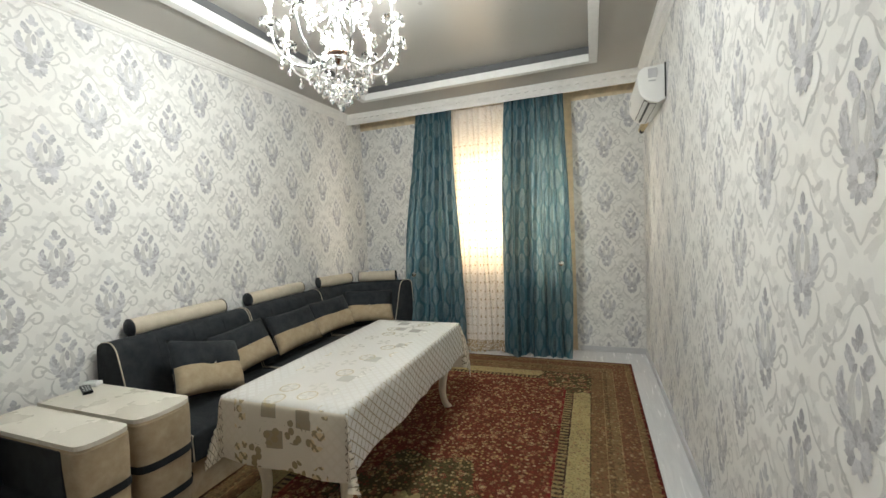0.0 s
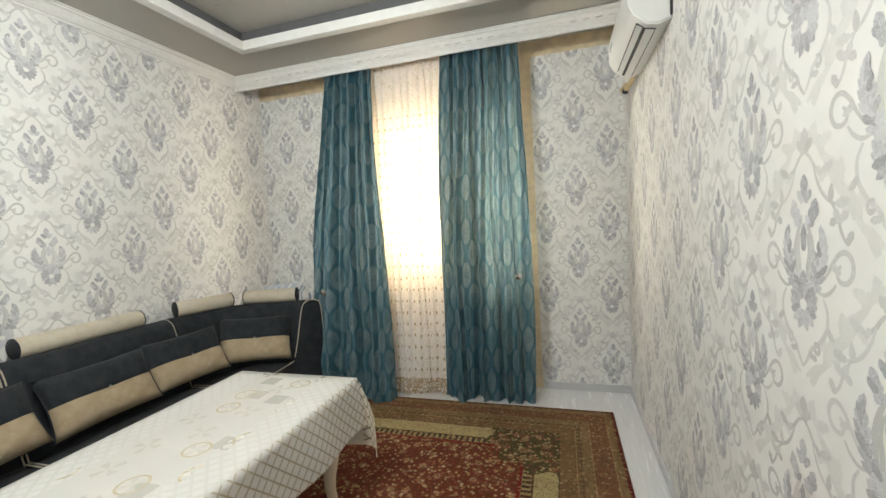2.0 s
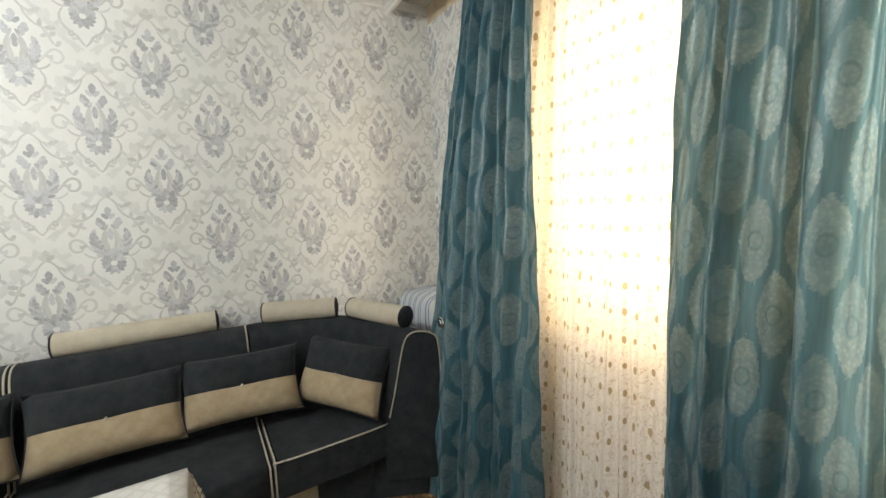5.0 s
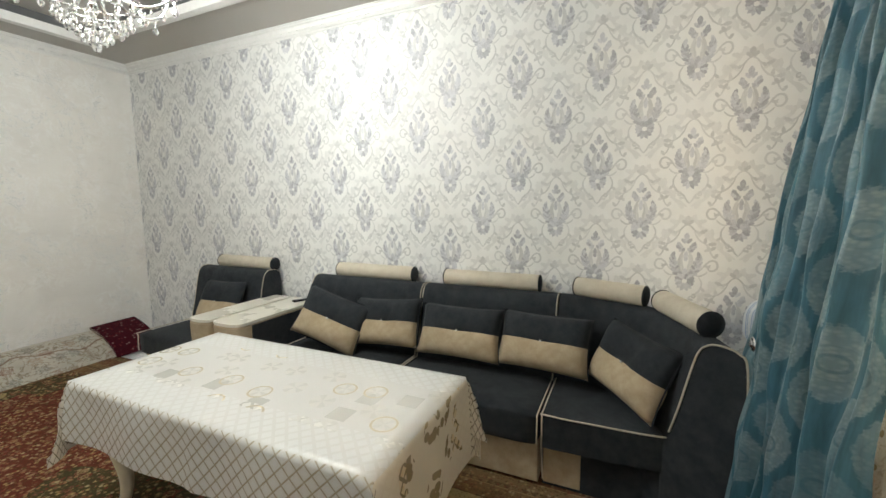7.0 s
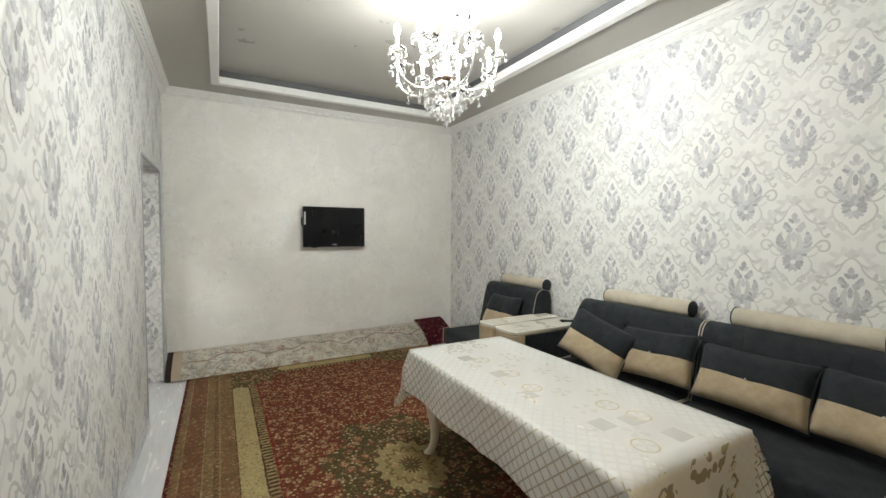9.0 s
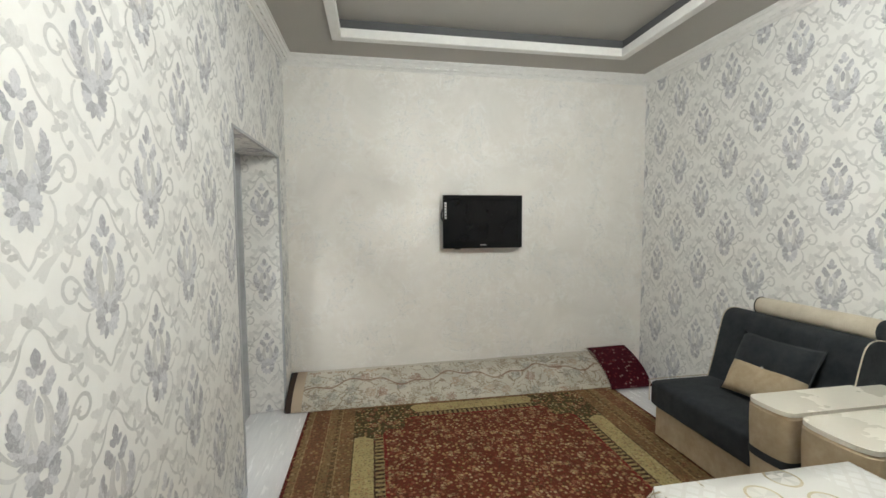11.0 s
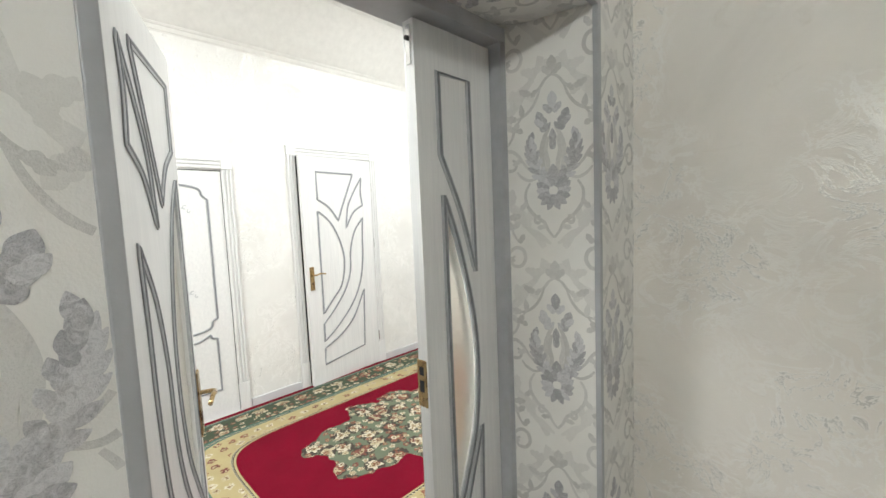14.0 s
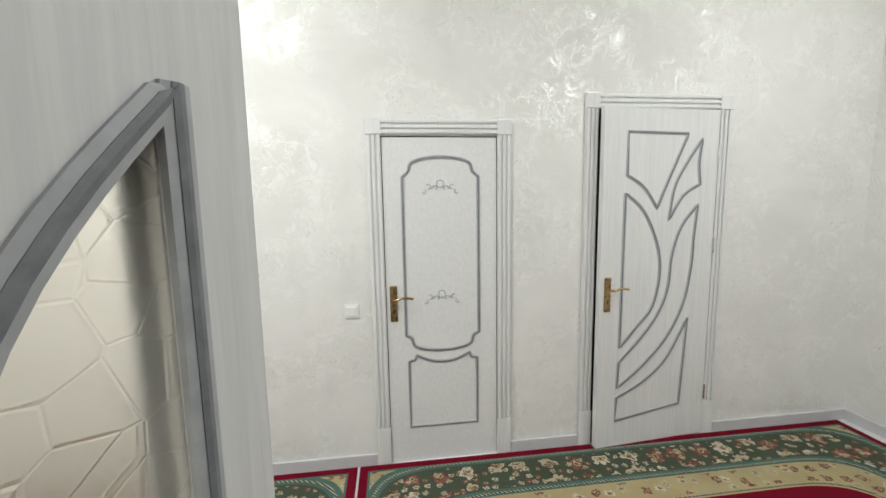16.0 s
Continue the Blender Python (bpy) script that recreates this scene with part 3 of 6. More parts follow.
def absorb(bm, b, m=None, mat=0):
    """Adds the mesh b to bm."""
    idx = {}
    for v in b.verts:
        idx[v] = bm.verts.new(m @ v.co if m is not None else v.co)
    for f in b.faces:
        g = bm.faces.new([idx[v] for v in f.verts])
        g.material_index = mat
        g.smooth = f.smooth
    b.free()
    return bm


def box(*a, **k):
    return bx(bmesh.new(), *a, **k)


def tube(bm, pts, r, n=8, closed=False, flat=None, caps=True):
    """Sweeps a ring along pts. r: radius or a list; flat: a vector along which the ring is squeezed to 0.5."""
    pts = [Vector(p) for p in pts]
    rs = r if isinstance(r, (list, tuple)) else [r] * len(pts)
    rings = []
    last = None
    for i, p in enumerate(pts):
        a = pts[(i - 1) % len(pts)] if closed or i else p
        b = pts[(i + 1) % len(pts)] if closed or i < len(pts) - 1 else p
        d = (b - a).normalized()
        if last is None:
            up = Vector((0, 0, 1)) if abs(d.z) < .9 else Vector((1, 0, 0))
            last = d.cross(up).normalized()
        last = (last - d * last.dot(d)).normalized()
        other = d.cross(last)
        ring = []
        for k in range(n):
            t = 2 * math.pi * k / n
            o = last * (math.cos(t) * rs[i]) + other * (math.sin(t) * rs[i])
            if flat is not None:
                o = o - flat * o.dot(flat) * .5
            ring.append(bm.verts.new(p + o))
        rings.append(ring)
    m = len(rings)
    for i in range(m if closed else m - 1):
        a, b = rings[i], rings[(i + 1) % m]
        for k in range(n):
            bm.faces.new((a[k], a[(k + 1) % n], b[(k + 1) % n], b[k]))
    if caps and not closed:
        bm.faces.new(rings[0][::-1]), bm.faces.new(rings[-1])
    return bm


def lathe(bm, prof, n=16, m=None):
    """Turns (radius, height) pairs about z."""
    rings = []
    for r, z in prof:
        ring = []
        for k in range(n if r > 1e-5 else 1):
            t = 2 * math.pi * k / n
            c = Vector((r * math.cos(t), r * math.sin(t), z))
            ring.append(bm.verts.new(m @ c if m is not None else c))
        rings.append(ring)
    for a, b in zip(rings, rings[1:]):
        for k in range(n):
            q = [a[k % len(a)], a[(k + 1) % n % len(a)], b[(k + 1) % n % len(b)], b[k % len(b)]]
            q = list(dict.fromkeys(q))
            if len(q) > 2:
                bm.faces.new(q)
    for end in (rings[0], rings[-1]):
        if len(end) > 2:
            bm.faces.new(end)
    return bm


def plate(outer, holes, depth, place):
    """A plate with holes in it, from 2D outlines, laid out by place(u, v, depth)."""
    bm = bmesh.new()
    edges = []
    for loop in [outer, *holes]:
        vs = [bm.verts.new((u, v, 0)) for u, v in loop]
        edges += [bm.edges.new((a, b)) for a, b in zip(vs, vs[1:] + vs[:1])]
    bmesh.ops.triangle_fill(bm, use_beauty=True, edges=edges)
    got = bmesh.ops.extrude_face_region(bm, geom=bm.faces[:])
    for v in got["geom"]:
        if isinstance(v, bmesh.types.BMVert):
            v.co.z = depth
    for v in bm.verts:
        v.co = Vector(place(v.co.x, v.co.y, v.co.z))
    return bm


def prism(bm, outline, y0, y1, place=lambda a, b, c: (a, c, b), mat=0):
    """Extrudes a 2D outline between y0 and y1."""
    a = [bm.verts.new(place(u, v, y0)) for u, v in outline]
    b = [bm.verts.new(place(u, v, y1)) for u, v in outline]
    fs = [bm.faces.new(a), bm.faces.new(b[::-1])]
    for i in range(len(a)):
        j = (i + 1) % len(a)
        fs.append(bm.faces.new((a[i], a[j], b[j], b[i])))
    for f in fs:
        f.material_index = mat
    return bm


def curve(p, n=8):
    """A smooth line through 2D or 3D points (Catmull-Rom)."""
    p = [Vector(q) for q in p]
    out = []
    for i in range(len(p) - 1):
        a, b, c, d = p[max(i - 1, 0)], p[i], p[i + 1], p[min(i + 2, len(p) - 1)]
        for k in range(n):
            t = k / n
            out.append(.5 * (2 * b + (c - a) * t + (2 * a - 5 * b + 4 * c - d) * t * t + (3 * b - a - 3 * c + d) * t ** 3))
    return out + [p[-1]]


# ---- the rooms ----
W, L = 3.585, 6.165            # living room, from the sofa wall and the television wall
HW, HS, HN = 6.64, -2.25, 3.2  # hall: far wall, end wall, other end
CB, CZ, CU = 3.0, 3.085, 3.20   # cornice foot, ceiling border, raised ceiling
OY0, OY1, OZ = .270, 1.394, 2.158   # doorway

bm = box(-.2, W, -.2, L + .3, -.12, 0)
bx(bm, W, HW + .2, HS - .2, HN + .2, -.12, 0)
floor = setting("floor", bm, "floor", "light grey laminate floor")

setting("wall_west", box(-.2, 0, -.2, L + .3, 0, 3.4), "paper", "cream wallpapered wall with silver damask")
setting("wall_south", box(0, W, -.2, 0, 0, 3.4), "pearl", "cream pearl plaster wall with shimmering veins")
bm = box(0, 1.3, L, L + .3, 0, 3.4)
bx(bm, 2.65, W + .42, L, L + .3, 0, 3.4)
bx(bm, 1.3, 2.65, L, L + .3, 0, 1.2), bx(bm, 1.3, 2.65, L, L + .3, 2.5, 3.4)
setting("wall_north", bm, "bare", "window wall of bare beige plaster")
bm = prism(bmesh.new(), [(W, OY1), (3.86, 1.425), (W + .42, 1.425), (W + .42, L), (W, L)], 0, 3.4, lambda a, b, c: (a, b, c))
bx(bm, 3.62, W + .42, OY1, 1.425, OZ, 3.4)
bx(bm, W, W + .42, -.2, OY0, 0, 3.4), bx(bm, W, W + .42, OY0, OY1, OZ, 3.4)
prism(bm, [(W, OY0), (3.86, OY0), (3.86, .335)], 0, OZ, lambda a, b, c: (a, b, c))
setting("wall_east", bm, "paper", "cream wallpapered wall with silver damask and a doorway")

bm = box(HW, HW + .2, HS - .2, HN + .2, 0, 3.6)
hall_east = setting("wall_hall_east", bm, "pearl_hall", "white pearl plaster hall wall")
setting("wall_hall_south", box(W + .42, HW, HS - .2, HS, 0, 3.6), "pearl_hall", "white pearl plaster end wall")
setting("wall_hall_north", box(W + .42, HW, HN, HN + .2, 0, 3.6), "pearl_hall", "white pearl plaster end wall")
bm = box(W + .42, W + .43, OY1 + .12, HN, 0, 3.6)
bx(bm, W + .42, W + .43, HS, OY0 - .02, 0, 3.6), bx(bm, W + .42, W + .43, OY0 - .02, OY1 + .12, OZ + .06, 3.6)
bx(bm, W, W + .42, HS, -.2, 0, 3.6)
setting("wall_hall_west", bm, "pearl_hall", "white pearl plaster hall wall")

# ceiling: a lower border, a raised middle, and the hall's coved ceiling
TX0, TX1, TY0, TY1 = .60, 3.06, .49, 5.29
PEL = 5.83
bm = box(0, TX0, 0, L, CZ, CZ + .3)
bx(bm, TX1, W, 0, L, CZ, CZ + .3), bx(bm, TX0, TX1, 0, TY0, CZ, CZ + .3), bx(bm, TX0, TX1, TY1, L, CZ, CZ + .3)
setting("ceiling", bm, "ceil", "taupe satin ceiling border")
setting("ceiling_middle", box(TX0, TX1, TY0, TY1, CU, CU + .15), "ceil_up", "grey satin raised ceiling")
bm = bmesh.new()
t = .055
for a in ((TX0 - t, TX0 + .02, TY0 - t, TY1 + t), (TX1 - .02, TX1 + t, TY0 - t, TY1 + t), (TX0 + .02, TX1 - .02, TY0 - t, TY0 + .02), (TX0 + .02, TX1 - .02, TY1 - .02, TY1 + t)):
    bx(bm, *a, CZ - .028, CZ + .045, .006, 2)
# Dark lining on the recess sides: the shade there is put into the colour.
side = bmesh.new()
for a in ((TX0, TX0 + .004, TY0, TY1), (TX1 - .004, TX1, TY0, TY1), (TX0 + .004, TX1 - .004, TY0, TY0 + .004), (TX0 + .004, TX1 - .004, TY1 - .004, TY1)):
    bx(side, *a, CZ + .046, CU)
setting("ceiling_recess", side, "shadow_gap", "recess sides of the raised ceiling, their shade painted dark grey")
setting("ceiling_trim", bm, "white", "white moulding round the raised ceiling")
bm = box(W + .43, HW, HS, HN, 3.42, 3.6)
setting("ceiling_hall", bm, "white", "white hall ceiling")


def cornice(bm, a, b, inward, z0, size=.085, orn=True):
    """A moulded cornice from a to b, with slanting leaves along it."""
    a, b, inward = Vector(a), Vector(b), Vector(inward)
    along = (b - a).normalized()
    n = (b - a).length
    s = size
    prof = [(0, 0), (.12 * s, 0), (.16 * s, .14 * s), (.30 * s, .18 * s), (.62 * s, .72 * s), (.80 * s, .78 * s), (.84 * s, .90 * s), (s, .92 * s), (s, 1.02 * s), (0, 1.02 * s)]
    prism(bm, prof, 0, n, lambda u, v, w: tuple(a + along * w + inward * u + Vector((0, 0, z0 + v))))
    if orn:
        step = .088
        k = int(n / step)
        for i in range(k):
            c = a + along * (i + .5) * n / k + inward * .47 * s + Vector((0, 0, z0 + .42 * s))
            face = (inward * -.77 + Vector((0, 0, .64))).normalized()
            out = (inward * .64 + Vector((0, 0, -.77))).normalized()
            vs = []
            for p, q, h in ((-.030, -.024, 0), (.012, -.028, 0), (.034, .022, 0), (-.010, .030, 0), (-.012, -.010, .018), (.014, .008, .018)):
                vs.append(bm.verts.new(c + along * p + face * q * -1 + out * h))
            for f in ((0, 1, 4), (1, 5, 4), (1, 2, 5), (2, 3, 5), (3, 4, 5), (3, 0, 4)):
                bm.faces.new([vs[j] for j in f])
    return bm


for nm, a, b, i in (("trim_west", (0, 0, 0), (0, PEL, 0), (1, 0, 0)), ("trim_south", (0, 0, 0), (W, 0, 0), (0, 1, 0)),
                    ("trim_east", (W, 0, 0), (W, PEL, 0), (-1, 0, 0))):
    setting(nm, cornice(bmesh.new(), a, b, i, CB), "white", "white leaf-moulded plaster cornice")
bm = cornice(bmesh.new(), (0, PEL, 0), (W, PEL, 0), (0, -1, 0), CB - .005)
bx(bm, 0, W, PEL, PEL + .02, CB - .03, CZ)
setting("trim_north", bm, "white", "white leaf-moulded pelmet before the curtains")
bm = bmesh.new()
for a, b, i in (((HW, HS, 0), (HW, HN, 0), (-1, 0, 0)), ((W + .43, HS, 0), (HW, HS, 0), (0, 1, 0)), ((W + .43, HS, 0), (W + .43, HN, 0), (1, 0, 0))):
    cornice(bm, a, b, i, 2.98, .05, False)
    cornice(bm, Vector(a) + Vector(i) * .42, Vector(b) + Vector(i) * .42, i, 3.36, .05, False)
    d, e, o = Vector(a), Vector(b), Vector(i)
    v = [bm.verts.new(p + Vector((0, 0, z))) for p, z in ((d + o * .03, 3.03), (e + o * .03, 3.03), (e + o * .45, 3.38), (d + o * .45, 3.38))]
    bm.faces.new(v)
setting("trim_hall", bm, "white", "white coved cornice of the hall")

# skirtings
bm = box(W - .014, W, OY1 + .02, L, 0, .065, .004)
bx(bm, 2.87, W - .014, L - .016, L - .002, 0, .065, .004), bx(bm, W - .014, W, 0, OY0 - .02, 0, .065, .004)
setting("baseboard", bm, "skirt", "light grey skirting board")
bm = bmesh.new()
for y0, y1 in ((HS, -1.168), (-.192, .262), (1.116, HN)):
    bx(bm, HW - .016, HW, y0, y1, 0, .075, .004)
bx(bm, W + .43, 5.22, HS, HS + .016, 0, .075, .004), bx(bm, 6.25, HW - .016, HS, HS + .016, 0, .075, .004)
setting("baseboard_hall", bm, "skirt", "light grey skirting board")


# ---- wallpaper ----
def ribbon(out, pts, width, ink, n=6):
    """Adds a flat ribbon: width is a function of 0..1 along it."""
    c = curve(pts, n)
    m = len(c)
    verts, faces, inks = out
    base = len(verts)
    for i, p in enumerate(c):
        d = (c[min(i + 1, m - 1)] - c[max(i - 1, 0)]).normalized()
        w = width(i / (m - 1))
        verts.append((p.x - d.y * w, p.y + d.x * w))
        verts.append((p.x + d.y * w, p.y - d.x * w))
    for i in range(m - 1):
        k = base + 2 * i
        faces.append((k, k + 1, k + 3, k + 2))
        inks.append(ink)


def leaf(out, x, y, deg, length, w, ink, bend=0.0, lobes=3):
    """A leaf with a scalloped edge and a pointed tip."""
    a = radians(deg)
    d, s = Vector((math.cos(a), math.sin(a))), Vector((-math.sin(a), math.cos(a)))
    o = Vector((x, y))
    pts = [o, o + d * length * .5 + s * bend * .5, o + d * length + s * bend * 1.4]
    ribbon(out, pts, lambda t: w * max(.05, math.sin(math.pi * min(1, t * .90 + .09)) ** .75) * (.74 + .32 * abs(math.sin(math.pi * (lobes * t + .15)))), ink, 3 + 2 * lobes)


def curl(out, x, y, deg, r, turns, w, ink, hand=1):
    """A scroll that winds up to a bud."""
    pts = []
    for i in range(9):
        t = i / 8
        a = radians(deg) + hand * turns * 2 * math.pi * t
        q = r * (1 - .78 * t)
        pts.append((x + q * math.cos(a), y + q * math.sin(a)))
    ribbon(out, pts, lambda t: w * (.8 + .9 * t), ink, 3)


def half_motif():
    """One half of the damask figure, about 0.26 wide and 0.5 high."""
    o = ([], [], [])
    D, M, P = 0, 1, 2
    line = lambda w: (lambda t: w * (.54 + .40 * math.sin(math.pi * t)))
    # dark heart: trefoil crown, drooping leaf pair, drop, feathered wings, bud and a rosette round a small eye
    leaf(o, 0, .126, 90, .060, .0160, D, 0, 2)
    leaf(o, .003, .122, 36, .036, .0105, D, .006, 2)
    leaf(o, .024, .066, 82, .066, .0165, D, -.010, 3)
    leaf(o, .028, .086, 22, .034, .0100, D, .006, 2)
    leaf(o, .022, .072, 128, .026, .0080, D, 0, 1)
    leaf(o, 0, .010, 90, .064, .0120, D, 0, 2)
    ribbon(o, [(.034, -.086), (.054, -.046), (.066, -.004), (.074, .040)], lambda t: .0095 * (1.1 - .7 * t), D)
    for k, (deg, ln) in enumerate(((-14, .036), (2, .046), (14, .054), (24, .058), (34, .058), (44, .054), (56, .048), (72, .040))):
        t = k / 7
        leaf(o, .030 + .036 * t, -.072 + .100 * t, deg, ln, .0098, D, .012, 2)
    for k, (deg, ln) in enumerate(((150, .026), (134, .030), (122, .034), (112, .036), (104, .036))):
        t = k / 4
        leaf(o, .044 + .024 * t, -.060 + .080 * t, deg, ln, .0085, D, -.006, 2)
    leaf(o, 0, -.094, 90, .060, .0165, D, 0, 2)
    leaf(o, .006, -.086, 34, .048, .0125, D, .008, 2)
    for deg, r, ln, w in ((62, .014, .036, .0110), (36, .015, .046, .0130), (12, .015, .044, .0130), (-12, .014, .040, .0125), (-36, .014, .040, .0120), (-62, .014, .044, .0115), (-88, .012, .050, .0110)):
        a = radians(deg)
        leaf(o, r * math.cos(a), -.116 + r * math.sin(a), deg + 8, ln, w, D, .007, 2)
    # silver stems and scrolls round it
    leaf(o, 0, .235, 90, .056, .0165, M, 0, 2)
    leaf(o, .003, .238, 30, .036, .012, M, .006, 2)
    ribbon(o, [(0, .234), (.020, .224), (.042, .198), (.066, .186), (.085, .192)], line(.0052), M)
    leaf(o, .070, .186, 14, .040, .0115, M, .006, 3)
    leaf(o, .050, .196, -48, .026, .009, M, 0, 2)
    ribbon(o, [(.036, .204), (.050, .168), (.072, .138), (.100, .120), (.128, .114)], line(.0052), M)
    leaf(o, .118, .115, 16, .042, .0120, M, -.004, 3)
    leaf(o, .098, .120, 84, .040, .0095, M, 0, 1)
    ribbon(o, [(.100, .120), (.122, .092), (.134, .060), (.150, .036)], line(.0050), M)
    leaf(o, .126, .082, 22, .036, .0105, M, .004, 2)
    leaf(o, .124, .086, 196, .030, .0100, M, .004, 2)
    leaf(o, .112, .104, -60, .034, .0105, M, .004, 2)
    ribbon(o, [(.072, -.052), (.094, -.028), (.114, .000), (.140, .018), (.164, .010), (.172, -.018), (.156, -.042), (.130, -.042), (.122, -.022), (.136, -.010)], line(.0066), M)
    leaf(o, .150, .034, 44, .034, .0100, M, .004, 2)
    leaf(o, .104, -.012, -38, .034, .0095, M, .006, 2)
    ribbon(o, [(.050, -.074), (.078, -.080), (.104, -.068), (.120, -.050)], line(.0052), M)
    ribbon(o, [(.018, -.070), (.016, -.030), (.024, .010), (.014, .050)], line(.0085), M)
    ribbon(o, [(.010, .078), (.026, .048), (.036, .006), (.030, -.044), (.016, -.080)], line(.0085), M)
    ribbon(o, [(.076, -.088), (.092, -.118), (.088, -.158), (.062, -.192), (.032, -.214), (.018, -.240), (.0, -.262)], line(.0062), M)
    curl(o, .052, -.208, 120, .016, .8, .0042, M, -1)
    leaf(o, .088, -.150, -50, .034, .0095, M, .004, 2)
    leaf(o, .026, -.226, -20, .030, .0085, M, .004, 2)
    # pale shadow trellis between the figures
    ribbon(o, [(.012, .285), (.05, .262), (.075, .225), (.12, .20), (.145, .165), (.185, .13), (.20, .095), (.235, .06), (.262, .02)], lambda t: .0088 * (1.0 + .5 * math.sin(7 * math.pi * t)), P)
    ribbon(o, [(.262, -.02), (.235, -.075), (.20, -.115), (.18, -.16), (.135, -.19), (.105, -.235), (.06, -.262), (.012, -.29)], lambda t: .0088 * (1.0 + .5 * math.cos(7 * math.pi * t)), P)
    for x, y, deg in ((.075, .225, 95), (.145, .165, 80), (.20, .10, 60), (.12, .20, -80), (.185, .13, -70), (.20, -.115, -60), (.18, -.16, 100), (.135, -.19, -95), (.105, -.235, 60), (.235, -.07, 150)):
        leaf(o, x, y, deg, .05, .0145, P, .008, 3)
    ink_of = {i: k for f, k in zip(o[1], o[2]) for i in f}
    fit = {D: (1.0, 1.0), M: (.97, 1.0), P: (.88, .97)}
    return ([(x * fit[ink_of[i]][0], y * fit[ink_of[i]][1]) for i, (x, y) in enumerate(o[0])], o[1], o[2])


HALF = half_motif()
LIFT, rank = [0.0] * len(HALF[0]), -1      # each ribbon a hair above the last: pale, silver, then dark
for ink in (2, 1, 0):
    last = None
    for f, k in zip(HALF[1], HALF[2]):
        if k == ink:
            if f[0] != last:
                rank += 1
            last = f[3]
            for i in f:
                LIFT[i] = .0004 + rank * .000014


def wallpaper(name, o, u, v, nrm, wide, high, u0, v0, parent=None, skip=None, ground=None):
    """Prints the damask over a panel: o its corner, u and v its directions, (u0, v0) the middle of one figure."""
    o, u, v, nrm = (Vector(q) for q in (o, u, v, nrm))
    hv = np.array(HALF[0])
    hf, hi = np.array(HALF[1]), np.array(HALF[2])
    verts, faces, inks = [], [], []
    lift = np.array(LIFT)
    base = 0
    cols = range(int(-u0 / .2622) - 2, int((wide - u0) / .2622) + 3)
    rows = range(int(-v0 / .626) - 2, int((high - v0) / .626) + 3)
    O, U, V, N = (np.array(q) for q in (o, u, v, nrm))
    for c in cols:
        for r in rows:
            cu, cv = u0 + c * .2622, v0 + r * .626 + (.313 if c % 2 else 0)
            if cu < -.28 or cu > wide + .28 or cv < -.3 or cv > high + .3:
                continue
            for sgn in (1, -1):
                p = hv * np.array([sgn, 1]) + np.array([cu, cv])
                p[:, 0] = p[:, 0].clip(.001, wide - .001)
                p[:, 1] = p[:, 1].clip(.001, high - .001)
                mid = p[hf].mean(1)
                spread = np.ptp(p[hf], axis=1)
                keep = (spread.min(1) > 1e-5)
                if skip:
                    a, b, d, e = skip
                    keep &= ~((p[hf][:, :, 0].max(1) > a) & (p[hf][:, :, 0].min(1) < b) & (p[hf][:, :, 1].max(1) > d) & (p[hf][:, :, 1].min(1) < e))
                verts.append(O + p[:, :1] * U + p[:, 1:] * V + (lift + (.000007 if sgn > 0 else 0))[:, None] * N)
                q = hf[keep] + base
                faces.append(q if sgn < 0 else q[:, ::-1])
                inks.append(hi[keep])
                base += len(hv)
    verts, faces, inks = np.concatenate(verts), np.concatenate(faces), np.concatenate(inks)
    me = bpy.data.meshes.new(name)
    me.from_pydata(verts.tolist(), [], faces.tolist())
    for m in ("ink_dark", "ink_mid", "ink_pale"):
        me.materials.append(MAT[m])
    me.polygons.foreach_set("material_index", inks.astype(np.int32))
    me.update()
    ob = new(name, me)
    ob.parent = parent
    return tagged(ob, "silver-grey embossed damask print on cream wallpaper", "wallpaper", "", "structure" if parent is None else "")


wallpaper("wallpaper_west", (0, 0, 0), (0, 1, 0), (0, 0, 1), (1, 0, 0), L, CB + .02, 4.163, 2.117)
wallpaper("wallpaper_east", (W, L, 0), (0, -1, 0), (0, 0, 1), (-1, 0, 0), L, CB + .02, L - 1.753, 1.762, skip=(L - OY1 - .004, L - OY0 + .004, -1, OZ + .004))
RD = Vector((3.86 - W, .335 - OY0, 0))
RN = Vector((-RD.y, RD.x, 0)).normalized()
wallpaper("wallpaper_jamb_south", (W, OY0, 0), tuple(RD.normalized()), (0, 0, 1), tuple(RN), RD.length, OZ, .135, 1.752)
ND = Vector((W - 3.86, OY1 - 1.425, 0))
wallpaper("wallpaper_jamb_north", (3.86, 1.425, 0), tuple(ND.normalized()), (0, 0, 1), tuple(Vector((-ND.y, ND.x, 0)).normalized()), ND.length, OZ, .135, 1.62)
wallpaper("wallpaper_lintel", (W, OY0, OZ), (0, 1, 0), (1, 0, 0), (0, 0, -1), OY1 - OY0, .275, .30, .14)
for nm, x0, x1 in (("wallpaper_north_a", 0, 1.0), ("wallpaper_north_b", 2.835, W)):
    ob = setting(nm + "_sheet", box(x0, x1, L - .002, L, .0, 2.955), "paper", "cream wallpaper sheet")
    wallpaper(nm, (x1, L - .002, 0), (-1, 0, 0), (0, 0, 1), (0, -1, 0), x1 - x0, 2.955, x1 - 3.18 + (2.36 if x0 == 0 else 0), 2.44)
bm = box(W - .006, W + .012, OY1 - .012, OY1 + .006, 0, OZ + .006, .002)
bx(bm, W - .006, W + .012, OY0 - .006, OY0 + .012, 0, OZ + .006, .002), bx(bm, W - .006, W + .012, OY0 + .012, OY1 - .012, OZ - .012, OZ + .006, .002)
setting("trim_doorway", bm, "frame_grey", "grey edge strip round the doorway")


